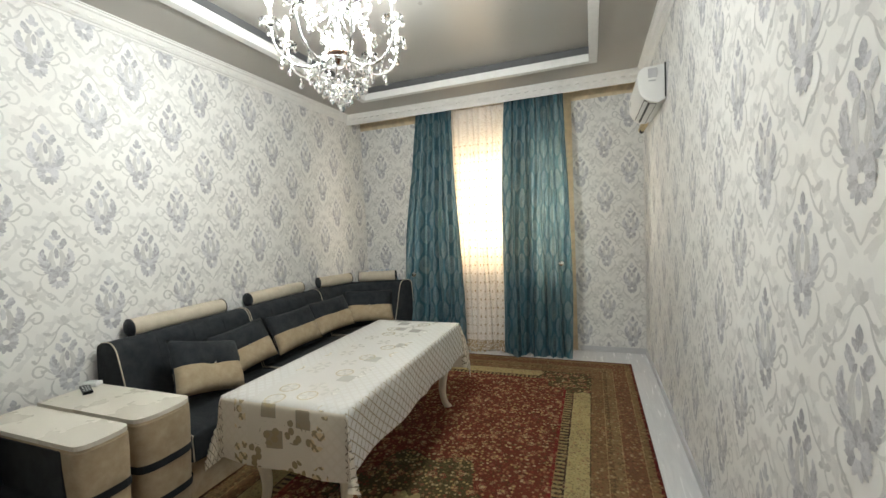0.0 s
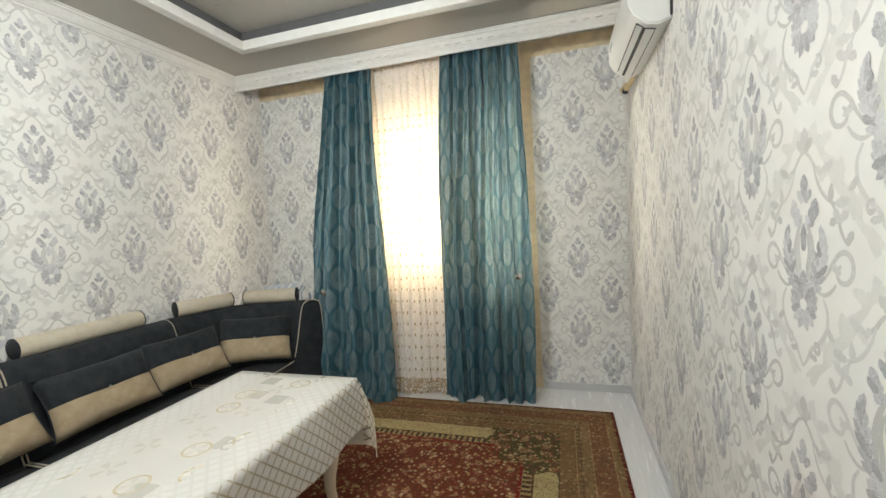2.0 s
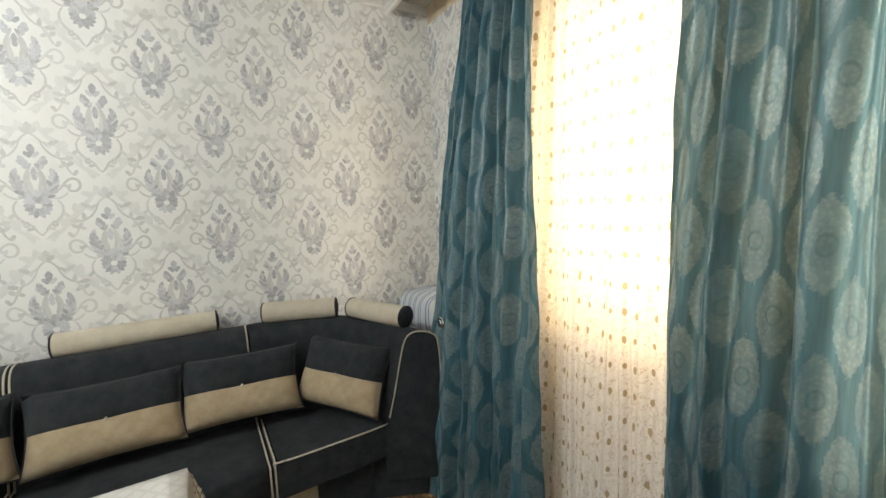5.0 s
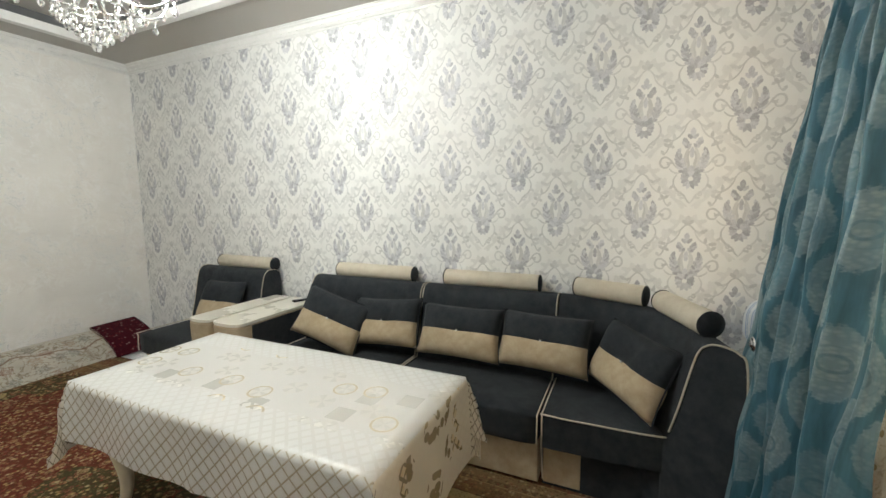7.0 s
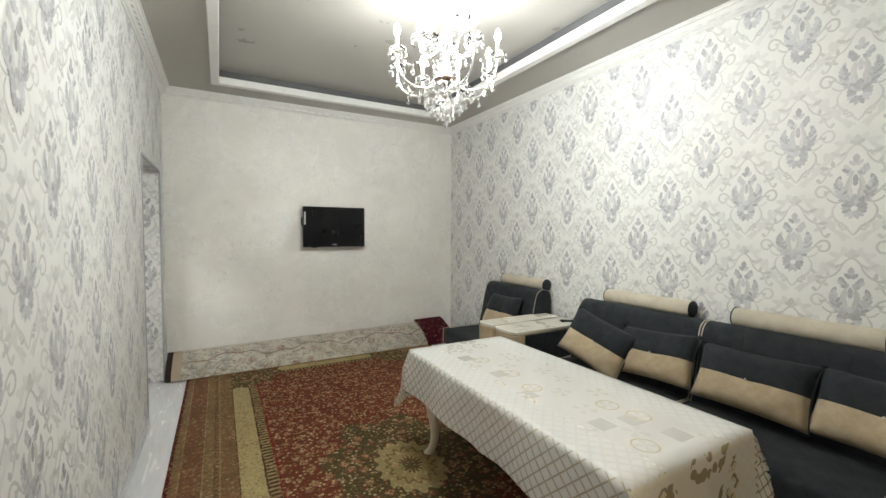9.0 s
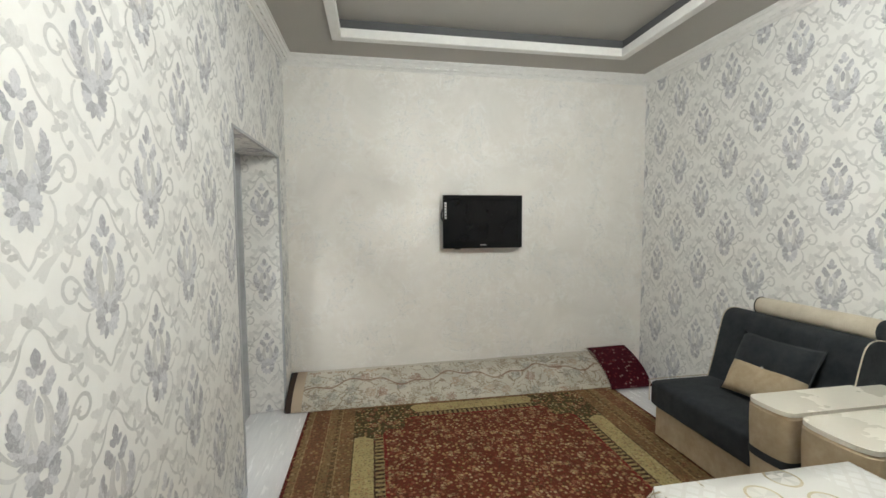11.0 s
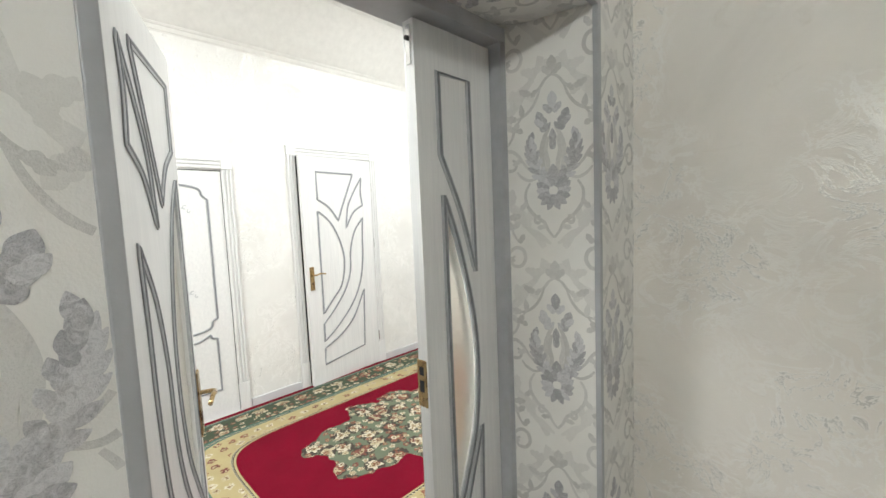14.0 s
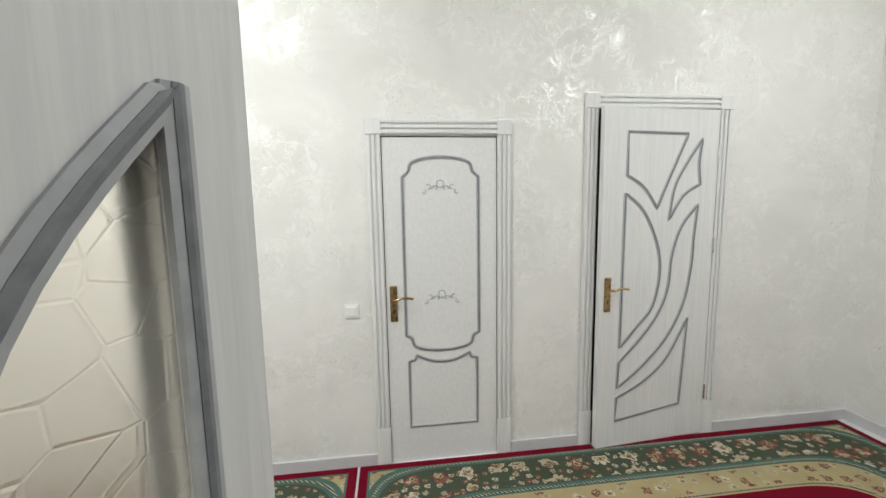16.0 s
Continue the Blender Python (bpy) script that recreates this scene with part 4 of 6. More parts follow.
# ---- window and its hangings ----
win = tagged(new("window_1"), "white framed window behind a tulle curtain", "window", "", "structure")
WY = L + .16
fr = bmesh.new()
for a in ((1.3, 1.36, 1.2, 2.5), (2.59, 2.65, 1.2, 2.5), (1.36, 2.59, 1.2, 1.26), (1.36, 2.59, 2.44, 2.5), (1.955, 2.015, 1.26, 2.44)):
    bx(fr, a[0], a[1], WY, WY + .06, a[2], a[3], .006)
part("window_frame", fr, "plastic", win)
for x0, x1 in ((1.36, 1.955), (2.015, 2.59)):
    p = part("pane", box(x0, x1, WY + .025, WY + .031, 1.26, 2.44), "pane", win)
    p.visible_shadow = False
part("window_sill", box(1.25, 2.70, L - .06, WY, 1.165, 1.198, .008), "plastic", win)


def lerp(t, keys):
    """Interpolates (t, value) pairs."""
    for (a, u), (b, v) in zip(keys, keys[1:]):
        if t <= b:
            return u + (v - u) * (t - a) / (b - a)
    return keys[-1][1]


def hanging(left, right, lean, z0, z1, folds, depth, wide, nu=190, nz=64, seed=0, hem=0.0, drape=1.0):
    """A gathered cloth. left, right: (z, x) of its edges; lean: (z, y at the left edge, y at the right edge); wide: its true width."""
    bm = bmesh.new()
    uv = bm.loops.layers.uv.new("UVMap")
    rows, tex = [], []
    near, far = [(z, a) for z, a, b in lean], [(z, b) for z, a, b in lean]
    for j in range(nz + 1):
        v = j / nz
        row = []
        for i in range(nu + 1):
            u = i / nu
            low = z0 + hem * abs(math.sin(u * math.pi * 26)) + .012 * math.sin(u * 17 + seed)
            z = low + (z1 - low) * v
            loose = drape * (1 - v) ** .8
            push = .016 * math.sin(u * 31 + z * 1.7 + seed) + (.012 + .035 * loose) * noise.noise((u * 3.5, z * .9, seed)) * min(1, 6 * u, 6 * (1 - u))
            x = lerp(z, left) + (lerp(z, right) - lerp(z, left)) * (u + push)
            w = noise.noise((u * 4 + seed, z * .7, 3)) * (.9 + 1.3 * loose)
            ph = 2 * math.pi * folds * u + w + .35 * math.sin(z * 1.3 + seed)
            wide_fold = math.sin(2 * math.pi * folds * .42 * u + 2.2 * noise.noise((u * 2, z * .5, seed + 5)) + seed)
            amp = depth * (.75 + .5 * noise.noise((u * 7, 1.5, seed)) + .1 * (1 - v))
            crease = math.sin(ph + .55 * math.sin(ph))
            yy = lerp(z, near) + (lerp(z, far) - lerp(z, near)) * u
            yy += amp * ((1 - .25 * loose) * (crease + .22 * math.sin(2.3 * ph + 1 + z)) + 1.1 * loose * wide_fold) + (.010 + .014 * loose) * noise.noise((u * 9, z * 4, seed))
            row.append(bm.verts.new((x, yy, z)))
            tex.append((u * wide, z))
        rows.append(row)
    for j in range(nz):
        for i in range(nu):
            f = bm.faces.new((rows[j][i], rows[j][i + 1], rows[j + 1][i + 1], rows[j + 1][i]))
            for lo, k in zip(f.loops, ((j, i), (j, i + 1), (j + 1, i + 1), (j + 1, i))):
                lo[uv].uv = tex[k[0] * (nu + 1) + k[1]]
    return bm


rail = thing("curtain_rail", "white double curtain rail behind the pelmet", "rail", pose(0, 5.93, 3.03))
part("track", box(.6, 3.0, -.03, -.012, 0, .05, .004), "plastic", rail)
part("track", box(.6, 3.0, .035, .052, 0, .05, .004), "plastic", rail)

cur = thing("curtain", "teal damask curtain with silver medallions beside the window", "curtain", group="window curtains")
part("drape", hanging([(0, .80), (.9, .815), (1.5, .87), (2.2, .94), (3.05, .98)], [(0, 1.56), (.7, 1.57), (1.5, 1.545), (2.2, 1.50), (3.05, 1.445)],
                      [(0, 5.55, 5.64), (.9, 5.62, 5.67), (1.5, 5.67, 5.72), (2.2, 5.75, 5.77), (3.05, 5.90, 5.90)], .015, 3.04, 7, .050, 1.5, seed=2), "curtain", cur, smooth=True)
bm = lathe(bmesh.new(), [(0, .012), (.012, .011), (.016, .006), (.026, .005), (.03, 0), (0, -.004)], 12, pose(.97, 5.60, 1.0, 90))
part("tieback_rosette", bm, "chrome", cur, "small silver tieback rosette")
cur = thing("curtain", "teal damask curtain with silver medallions and light behind it", "curtain", group="window curtains")
part("drape", hanging([(0, 2.0), (1.2, 2.035), (2.2, 2.075), (3.05, 2.11)], [(0, 2.785), (.8, 2.80), (2.0, 2.80), (3.05, 2.77)],
                      [(0, 5.79, 5.81), (1.2, 5.77, 5.79), (2.2, 5.81, 5.83), (3.05, 5.90, 5.90)], .015, 3.04, 8, .050, 1.6, seed=7), "curtain", cur, smooth=True)
bm = lathe(bmesh.new(), [(0, .012), (.012, .011), (.016, .006), (.026, .005), (.03, 0), (0, -.004)], 12, pose(2.70, 5.725, 1.10, 90))
part("tieback_rosette", bm, "chrome", cur, "small silver tieback rosette")
tul = thing("tulle_curtain", "sheer white tulle with embroidered dots and a lace hem", "curtain")
part("net", hanging([(0, 1.22), (3.05, 1.2)], [(0, 2.38), (3.05, 2.42)], [(0, 5.79, 5.90), (1.2, 5.87, 5.92), (3.05, 5.965, 5.965)], .012, 3.04, 15, .016, 2.3, seed=11, hem=.018, drape=.3), "tulle", tul, smooth=True)


# ---- doors ----
def outline(parts, n=7):
    """Joins straight and curved runs into one closed outline."""
    pts = []
    for run in parts:
        c = curve(run, n) if len(run) > 2 else [Vector(q) for q in run]
        for q in c:
            if not pts or (q - pts[-1]).length > 1e-4:
                pts.append(q)
    if (pts[0] - pts[-1]).length < 1e-4:
        pts.pop()
    return [(q.x, q.y) for q in pts]


# figures of the tulip door, (across from the free edge, down from the top), both 0..1
TULIP = [
    [[(.2, .065), (.72, .068)], [(.72, .068), (.62, .15), (.53, .225), (.47, .28)], [(.47, .28), (.35, .22), (.2, .185)], [(.2, .185), (.2, .065)]],
    [[(.85, .082), (.72, .15), (.62, .22), (.58, .315)], [(.58, .315), (.70, .245), (.85, .212)], [(.85, .212), (.83, .15), (.85, .082)]],
    [[(.19, .235), (.36, .29), (.49, .39), (.52, .48), (.46, .575), (.33, .63), (.185, .69)], [(.185, .69), (.19, .235)]],
    [[(.84, .272), (.70, .335), (.625, .42), (.60, .52), (.51, .60), (.36, .67), (.18, .735)], [(.18, .735), (.175, .815)], [(.175, .815), (.42, .745), (.63, .66), (.76, .56), (.81, .45), (.82, .36), (.84, .272)]],
    [[(.80, .615), (.62, .735), (.42, .80), (.175, .845)], [(.175, .845), (.165, .918)], [(.165, .918), (.76, .888)], [(.76, .888), (.80, .615)]],
]
NARROW = [
    [[(.26, .06), (.66, .06)], [(.66, .06), (.68, .34)], [(.68, .34), (.5, .25), (.26, .17)], [(.26, .17), (.26, .06)]],
    [[(.28, .225), (.46, .30), (.62, .40), (.67, .485), (.62, .575), (.46, .65), (.28, .715)], [(.28, .715), (.28, .225)]],
    [[(.70, .585), (.48, .68), (.30, .765)], [(.30, .765), (.30, .85)], [(.30, .85), (.66, .77)], [(.66, .77), (.70, .585)]],
    [[(.66, .80), (.30, .885)], [(.30, .885), (.30, .95)], [(.30, .95), (.66, .93)], [(.66, .93), (.66, .80)]],
]
ARCHED = [
    [[(.17, .115), (.22, .10), (.25, .075), (.36, .062), (.5, .058), (.64, .062), (.75, .075), (.78, .10), (.83, .115)], [(.83, .115), (.83, .59)],
     [(.83, .59), (.78, .60), (.75, .625), (.64, .637), (.5, .641), (.36, .637), (.25, .625), (.22, .60), (.17, .59)], [(.17, .59), (.17, .115)]],
    [[(.19, .672), (.24, .668), (.26, .654)], [(.26, .654), (.38, .672), (.5, .678), (.62, .672), (.74, .654)], [(.74, .654), (.76, .668), (.81, .672)], [(.81, .672), (.81, .885)], [(.81, .885), (.19, .885)], [(.19, .885), (.19, .672)]],
]


def door_leaf(host, w, h, figures, glass=None, film="door_v", both=True, hand=1):
    """A leaf that runs along +x from its hinge, 40 mm thick, its faces towards -y and +y. Free edge at x = w."""
    at = lambda q: (w * (1 - q[0]), h * (1 - q[1]))
    loops = [[at(q) for q in outline(f)] for f in figures]
    hole = [loops[glass]] if glass is not None else []
    part("leaf", plate([(0, 0), (w, 0), (w, h), (0, h)], hole, .04, lambda u, v, d: (u, d, v)), film, host)
    for k, lp in enumerate(loops):
        for y in ((-.0005, .0405) if both else (-.0005,)):
            b = tube(bmesh.new(), [(u, y, v) for u, v in lp], .0125, 6, True, Vector((0, 1, 0)))
            g = part("groove" if k != glass else "glazing_bead", b, "groove", host)
            y += -.0045 if y < .02 else .0045
            part("groove_line", tube(bmesh.new(), [(u, y, v) for u, v in lp], .0052, 6, True, Vector((0, 1, 0))), "groove_dark", g)
    if glass is not None:
        part("pane", plate(loops[glass], [], .006, lambda u, v, d: (u, .017 + d, v)), "frosted", host, "cream relief glass pane").visible_shadow = False
    return host


def handle(host, x, z, y, s, toward, big=1.0):
    """A back plate with a lever: s = -1 stands off towards -y; toward: the lever's sense along x."""
    hp = part("lock_plate", box(x - .022, x + .022, min(y, y + s * .009), max(y, y + s * .009), z - .11, z + .11, .004), "brass", host, "brass lock plate")
    p = [(x, y, z + .035), (x, y + s * .045, z + .035), (x + toward * .02, y + s * .055, z + .036), (x + toward * .06, y + s * .055, z + .045), (x + toward * .115, y + s * .052, z + .036)]
    part("lever", tube(bmesh.new(), curve(p, 5), .0075, 8), "brass", hp, smooth=True)
    part("keyhole", box(x - .005, x + .005, min(y + s * .009, y + s * .0105), max(y + s * .009, y + s * .0105), z - .06, z - .035), "bronze", hp)


def hinge(host, x, y, z, mat):
    b = tube(bmesh.new(), [(x, y, z - .05), (x, y, z + .05)], .008, 8)
    bx(b, x - .03, x, y - .003, y + .003, z - .045, z + .045), bx(b, x, x + .03, y - .003, y + .003, z - .045, z + .045)
    part("hinge", b, mat, host, "dark metal hinge" if mat == "bronze" else "pale metal hinge")


def casing(host, w, h, lo, side=.082, top=.088):
    """Fluted casing round an opening of width w (from x = 0) and height h, before the plane y = 0 (towards -y)."""
    for x0, x1, nm in ((-side, 0, "casing"), (w, w + side, "casing")):
        b = box(x0, x1, -.012, 0, .24, h, .002)
        for k in range(3):
            c = x0 + (x1 - x0) * (k + .5) / 3
            bx(b, c - .0088, c + .0088, -.022, -.010, .24, h, .004)
        part(nm, b, lo, host)
        part("plinth", box(x0 - .002, x1 + .002, -.022, 0, 0, .24, .004), lo, host)
        part("corner_block", box(x0 - .003, x1 + .003, -.024, 0, h, h + top, .004), lo, host)
    b = box(0, w, -.012, 0, h, h + top, .002)
    for k in range(3):
        c = h + top * (k + .5) / 3
        bx(b, 0, w, -.022, -.010, c - .0092, c + .0092, .004)
    part("casing", b, lo, host)


# double door between the rooms
d1 = tagged(new("door_frame_1"), "frame of the double door, its shade put into a darker grey", "door frame", "", "structure")
b = box(3.86, 3.985, .30, .362, 0, 2.112, .003)
bx(b, 3.86, 3.985, 1.412, 1.424, 0, 2.112, .003), bx(b, 3.86, 3.985, .30, 1.424, 2.112, OZ, .003)
part("door_frame", b, "frame_grey", d1)
b = box(4.006, 4.03, 1.435, 1.52, 0, 2.24, .004)
bx(b, 4.006, 4.03, .20, .30, 0, 2.24, .004), bx(b, 4.006, 4.03, .20, 1.52, 2.178, 2.25, .004)
part("casing", b, "door_v", d1)
part("threshold", box(3.86, 3.985, .335, 1.388, .0, .012, .003), "frame_grey", d1, "low grey threshold")
ob = tagged(new("door_1"), "narrow grey door leaf with half-oval relief glass, closed", "door", "", "structure")
ob.matrix_world = pose(3.945, .364, .014, 0, 0, 90)
door_leaf(ob, .325, 2.088, NARROW, 1)
st = part("strike_plate", box(.3235, .3285, -.004, .034, 1.005, 1.145, .002), "brass", ob, "brass strike plate")
part("latch_hole", box(.328, .3292, .006, .024, 1.05, 1.085), "dark", st)
part("latch_hole", box(.328, .3292, .006, .024, 1.10, 1.125), "dark", st)
bo = part("bolt", box(.3235, .3285, .010, .030, 1.97, 2.075, .002), "chrome", ob, "steel flush bolt")
part("bolt_knob", lathe(bmesh.new(), [(0, .008), (.006, .007), (.007, 0), (0, -.002)], 10, pose(.3285, .02, 2.04, 0, 90)), "dark", bo)
ob = tagged(new("door_2"), "grey door leaf with half-oval relief glass, standing open", "door", "", "structure")
ob.matrix_world = pose(3.985, 1.352, .014, 0, 0, -21.8)
door_leaf(ob, .675, 2.088, [[[(u - .07, v * .8) for u, v in r] for r in f] if k < 2 else [[(u - .07, v) for u, v in r] for r in f] if k != 2 else [[(.10, .185), (.26, .25), (.385, .36), (.415, .46), (.36, .56), (.24, .63), (.10, .70)], [(.10, .70), (.10, .185)]] for k, f in enumerate(TULIP)], 2)
handle(ob, .645, .97, 0, -1, -1)
handle(ob, .645, .97, .04, 1, -1)
part("lock_edge", box(.674, .6775, .008, .032, .88, 1.10), "brass", ob)
for z in (.25, 1.485, 1.92):
    hinge(ob, -.006, .004, z, "bronze")

# hall doors: the outer faces look towards -x, into the hall
FACE = HW - .012


# far wall seen from the hall: local x runs towards +y, so the hinges of both doors lie at small y
TURN = -90
ob = tagged(new("door_3"), "closed pale grey door with two arched grooved panels", "door", "", "structure")
ob.matrix_world = pose(FACE + .01, 1.033, 0, 0, 0, TURN)
casing(ob, .681, 2.008, "door_v")
door_leaf(ob, .681, 2.0, [[[(1 - u, v) for u, v in r] for r in f] for f in ARCHED], None, "door_h", False)
handle(ob, .046, 1.022, -.001, -1, 1)
for z in (.28, 1.30, 1.74):
    part("hinge", tube(bmesh.new(), [(.688, -.006, z - .055), (.688, -.006, z + .055)], .007, 8), "bronze", ob, "dark bronze hinge")
# Thin dark strips on the leaf's edges stand for shade in the gap.
for a in ((-.001, .004, .01, 2.0), (.677, .682, .01, 2.0), (.004, .677, 1.995, 2.001)):
    part("gap_shade", box(a[0], a[1], -.0012, .001, a[2], a[3]), "dark", ob)
for z0, s in ((1.69, 1), (1.03, 1)):
    for sg in (1, -1):
        for k, (dx, dz, r) in enumerate(((.03, .012, .022), (.07, .018, .02), (.098, -.008, .016))):
            pts = [(.338 + sg * (dx + r * (1 - .1 * i) * math.cos(i * .62 + k)), -.0015, z0 + dz + r * (1 - .1 * i) * math.sin(i * .62 + k)) for i in range(8)]
            part("carved_scroll", tube(bmesh.new(), pts, .003, 5), "groove", ob)
    pts = [(.338 + .022 * math.cos(a * .8), -.0015, z0 + .04 + .022 * math.sin(a * .8)) for a in range(9)]
    part("carved_scroll", tube(bmesh.new(), pts, .003, 5), "groove", ob)

ob = tagged(new("door_frame_4"), "pale grey fluted casing of the hall door", "door frame", "", "structure")
ob.matrix_world = pose(FACE + .01, -.276, 0, 0, 0, TURN)
casing(ob, .806, 2.166, "door_v")
# No opening in the wall: a dark sheet stands for the shade inside.
part("opening_shade", box(-.002, .808, -.002, .0, 0, 2.168), "dark", ob, "dark sheet for the shade in the ajar door's gap")
ob = tagged(new("door_4"), "pale grey door with grooved tulip figures, slightly ajar", "door", "", "structure")
ob.matrix_world = pose(FACE + .034, -1.078, .012, 0, 0, 90 + 4.6)
door_leaf(ob, .805, 2.15, TULIP, None, "door_v")
handle(ob, .755, 1.02, .04, 1, -1)
for z in (.3, 1.30, 1.88):
    part("hinge", tube(bmesh.new(), [(-.004, .046, z - .05), (-.004, .046, z + .05)], .0065, 8), "chrome", ob, "pale metal hinge")

ob = tagged(new("door_5"), "closed pale grey door with grooved tulip figures", "door", "", "structure")
ob.matrix_world = pose(6.16, HS + .012, 0, 0, 0, 180)
casing(ob, .80, 2.165, "door_v")
door_leaf(ob, .80, 2.15, [[[(1 - u, v) for u, v in r] for r in f] for f in TULIP], None, "door_v", False)
handle(ob, .055, 1.05, -.001, -1, 1)

sw = thing("light_switch", "white square rocker light switch on the wall", "switch", pose(HW, 1.236, .990, 0, 0, -90))
part("plate", box(-.042, .042, -.010, 0, -.042, .042, .004), "plastic", sw)
part("rocker", box(-.028, .028, -.015, -.009, -.028, .028, .003), "plastic", sw)


# ---- floor coverings ----
rug = thing("persian_rug", "brick-red patterned wool rug with brown and gold borders", "rug", pose(1.98, 2.89, 0))
b = box(-1.405, 1.405, -2.865, 2.865, .002, .011, .003)
part("surface", b, "rug_red", rug)
rug = thing("crimson_rug", "crimson rug with green and cream floral borders", "rug", pose(5.42, -.465, 0), group="hall rugs")
part("surface", box(-1.19, 1.19, -1.69, 1.69, .002, .012, .003), "rug_crimson", rug)
rug = thing("crimson_rug", "crimson rug with green and cream floral borders", "rug", pose(5.42, 2.93, 0, 0, 0, 180), group="hall rugs")
part("surface", box(-1.19, 1.19, -.255, 1.69, .002, .012, .003), "rug_crimson", rug)


def sloped_rug(x0, x1, lift, material, host, y_foot=.40, top=.235):
    """A thick folded rug that leans on the wall, its foot on the floor."""
    bm = bmesh.new()
    uv = bm.loops.layers.uv.new("UVMap")
    n, m = 60, 14
    rows = []
    for i in range(n + 1):
        x = x0 + (x1 - x0) * i / n
        row = []
        for j in range(m + 1):
            t = j / m
            a = t * math.pi / 2
            y = .012 + (y_foot - .012) * (1 - (.35 * t + .65 * (1 - math.cos(a))) ) + lift * .5
            z = .012 + (top * (1 - .12 * (x - 0.5) / 3)) * (.55 * t + .45 * math.sin(a)) + lift + .006 * noise.noise((x * 2.5, t * 3, 1)) * (1 if 0 < j else 0)
            row.append((x, max(y, .006), z, t * .5))
        rows.append(row)
    up = [[bm.verts.new(q[:3]) for q in r] for r in rows]
    dn = [[bm.verts.new((q[0], max(.002, q[1] - .022 * q[3] * 2), max(q[2] - .02 - (0 if q[3] else -.008), .012 if not lift else .012))) for q in r] for r in rows]
    for i in range(n):
        for j in range(m):
            for g, flip in ((up, 0), (dn, 1)):
                vs = [g[i][j], g[i + 1][j], g[i + 1][j + 1], g[i][j + 1]]
                f = bm.faces.new(vs[::-1] if flip else vs)
                ks = [(i, j), (i + 1, j), (i + 1, j + 1), (i, j + 1)]
                for lo, (a, b) in zip(f.loops, ks[::-1] if flip else ks):
                    lo[uv].uv = (x1 - rows[a][b][0], rows[a][b][3])
        bm.faces.new((up[i][0], dn[i][0], dn[i + 1][0], up[i + 1][0])), bm.faces.new((up[i][m], up[i + 1][m], dn[i + 1][m], dn[i][m]))
    for i in (0, n):
        for j in range(m):
            bm.faces.new((up[i][j], up[i][j + 1], dn[i][j + 1], dn[i][j]))
    bmesh.ops.remove_doubles(bm, verts=bm.verts, dist=1e-5)
    return part("surface", bm, material, host, smooth=True, angle=50)


rug = thing("folded_rug", "cream floral rug folded up against the wall", "rug", pose(0, 0, 0))
sloped_rug(.40, 3.57, 0, "rug_cream", rug)
part("binding", tube(bmesh.new(), curve([(3.572, .39, .02), (3.572, .30, .10), (3.572, .17, .16), (3.572, .03, .22)], 6), .009, 6), "dark", rug, "dark bound edge")
rug = thing("prayer_rug", "small wine-red rug with a fringe over the folded rug", "rug", pose(0, 0, 0))
sloped_rug(.20, .62, .018, "rug_wine", rug, .46, .255)
for k in range(24):
    t = k / 23
    a = t * math.pi / 2
    y = .02 + .44 * (1 - (.35 * t + .65 * (1 - math.cos(a))))
    z = .032 + .25 * (.55 * t + .45 * math.sin(a))
    part("fringe", tube(bmesh.new(), [(.62, y, z), (.645, y + .004, z - .004), (.672, y + .008 * math.sin(k * 3), z - .012)], [.003, .0025, .0012], 5), "fringe", rug)


# ---- upholstery ----
def softbox(x0, x1, y0, y1, z0, z1, r=.03, puff=.0, n=9, seed=0.0, wrinkle=.0):
    """A padded block: rounded edges, a bulging top and faint unevenness."""
    bm = bmesh.new()
    bmesh.ops.create_cube(bm, size=2)
    bmesh.ops.subdivide_edges(bm, edges=bm.edges[:], cuts=n, use_grid_fill=True)
    c = Vector(((x0 + x1) / 2, (y0 + y1) / 2, (z0 + z1) / 2))
    h = Vector(((x1 - x0) / 2, (y1 - y0) / 2, (z1 - z0) / 2))
    for v in bm.verts:
        u = v.co.copy()
        p = Vector((u.x * h.x, u.y * h.y, u.z * h.z))
        q = Vector([max(-h[i] + r, min(h[i] - r, p[i])) for i in range(3)])
        d = p - q
        if d.length > 1e-6:
            p = q + d.normalized() * r
        if u.z > 0:
            p.z += puff * max(0, math.cos(u.x * 1.5)) * max(0, math.cos(u.y * 1.5)) * u.z
        p += Vector((1, 1, 1)) * wrinkle * noise.noise((p + c) * 7 + Vector((seed, 0, 0)))
        v.co = p + c
    return bm


def sweep(bm, path, prof, end=None):
    """Carries an upright profile (out, z) along a plan path; out points to the path's right."""
    rings = []
    for i, p in enumerate(path):
        d = (path[min(i + 1, len(path) - 1)] - path[max(i - 1, 0)]).normalized()
        nrm = Vector((d.y, -d.x))
        if end is not None:
            nrm = nrm.lerp(end, max(0, (i / (len(path) - 1) - .55) / .45))
        rings.append([bm.verts.new((p.x + nrm.x * u, p.y + nrm.y * u, z)) for u, z in prof])
    k = len(prof)
    for a, b in zip(rings, rings[1:]):
        for j in range(k):
            bm.faces.new((a[j], a[(j + 1) % k], b[(j + 1) % k], b[j]))
    bm.faces.new(rings[0]), bm.faces.new(rings[-1][::-1])
    return bm


def rounded(prof, n=4):
    pts = curve([*prof, prof[0]], n)[:-1]
    return [(q.x, q.y) for q in pts]


BACK = [(-.07, .12), (.25, .12), (.255, .40), (.20, .60), (.155, .80), (.125, .905), (.085, .945), (.03, .952), (-.03, .935), (-.06, .88), (-.075, .60)]
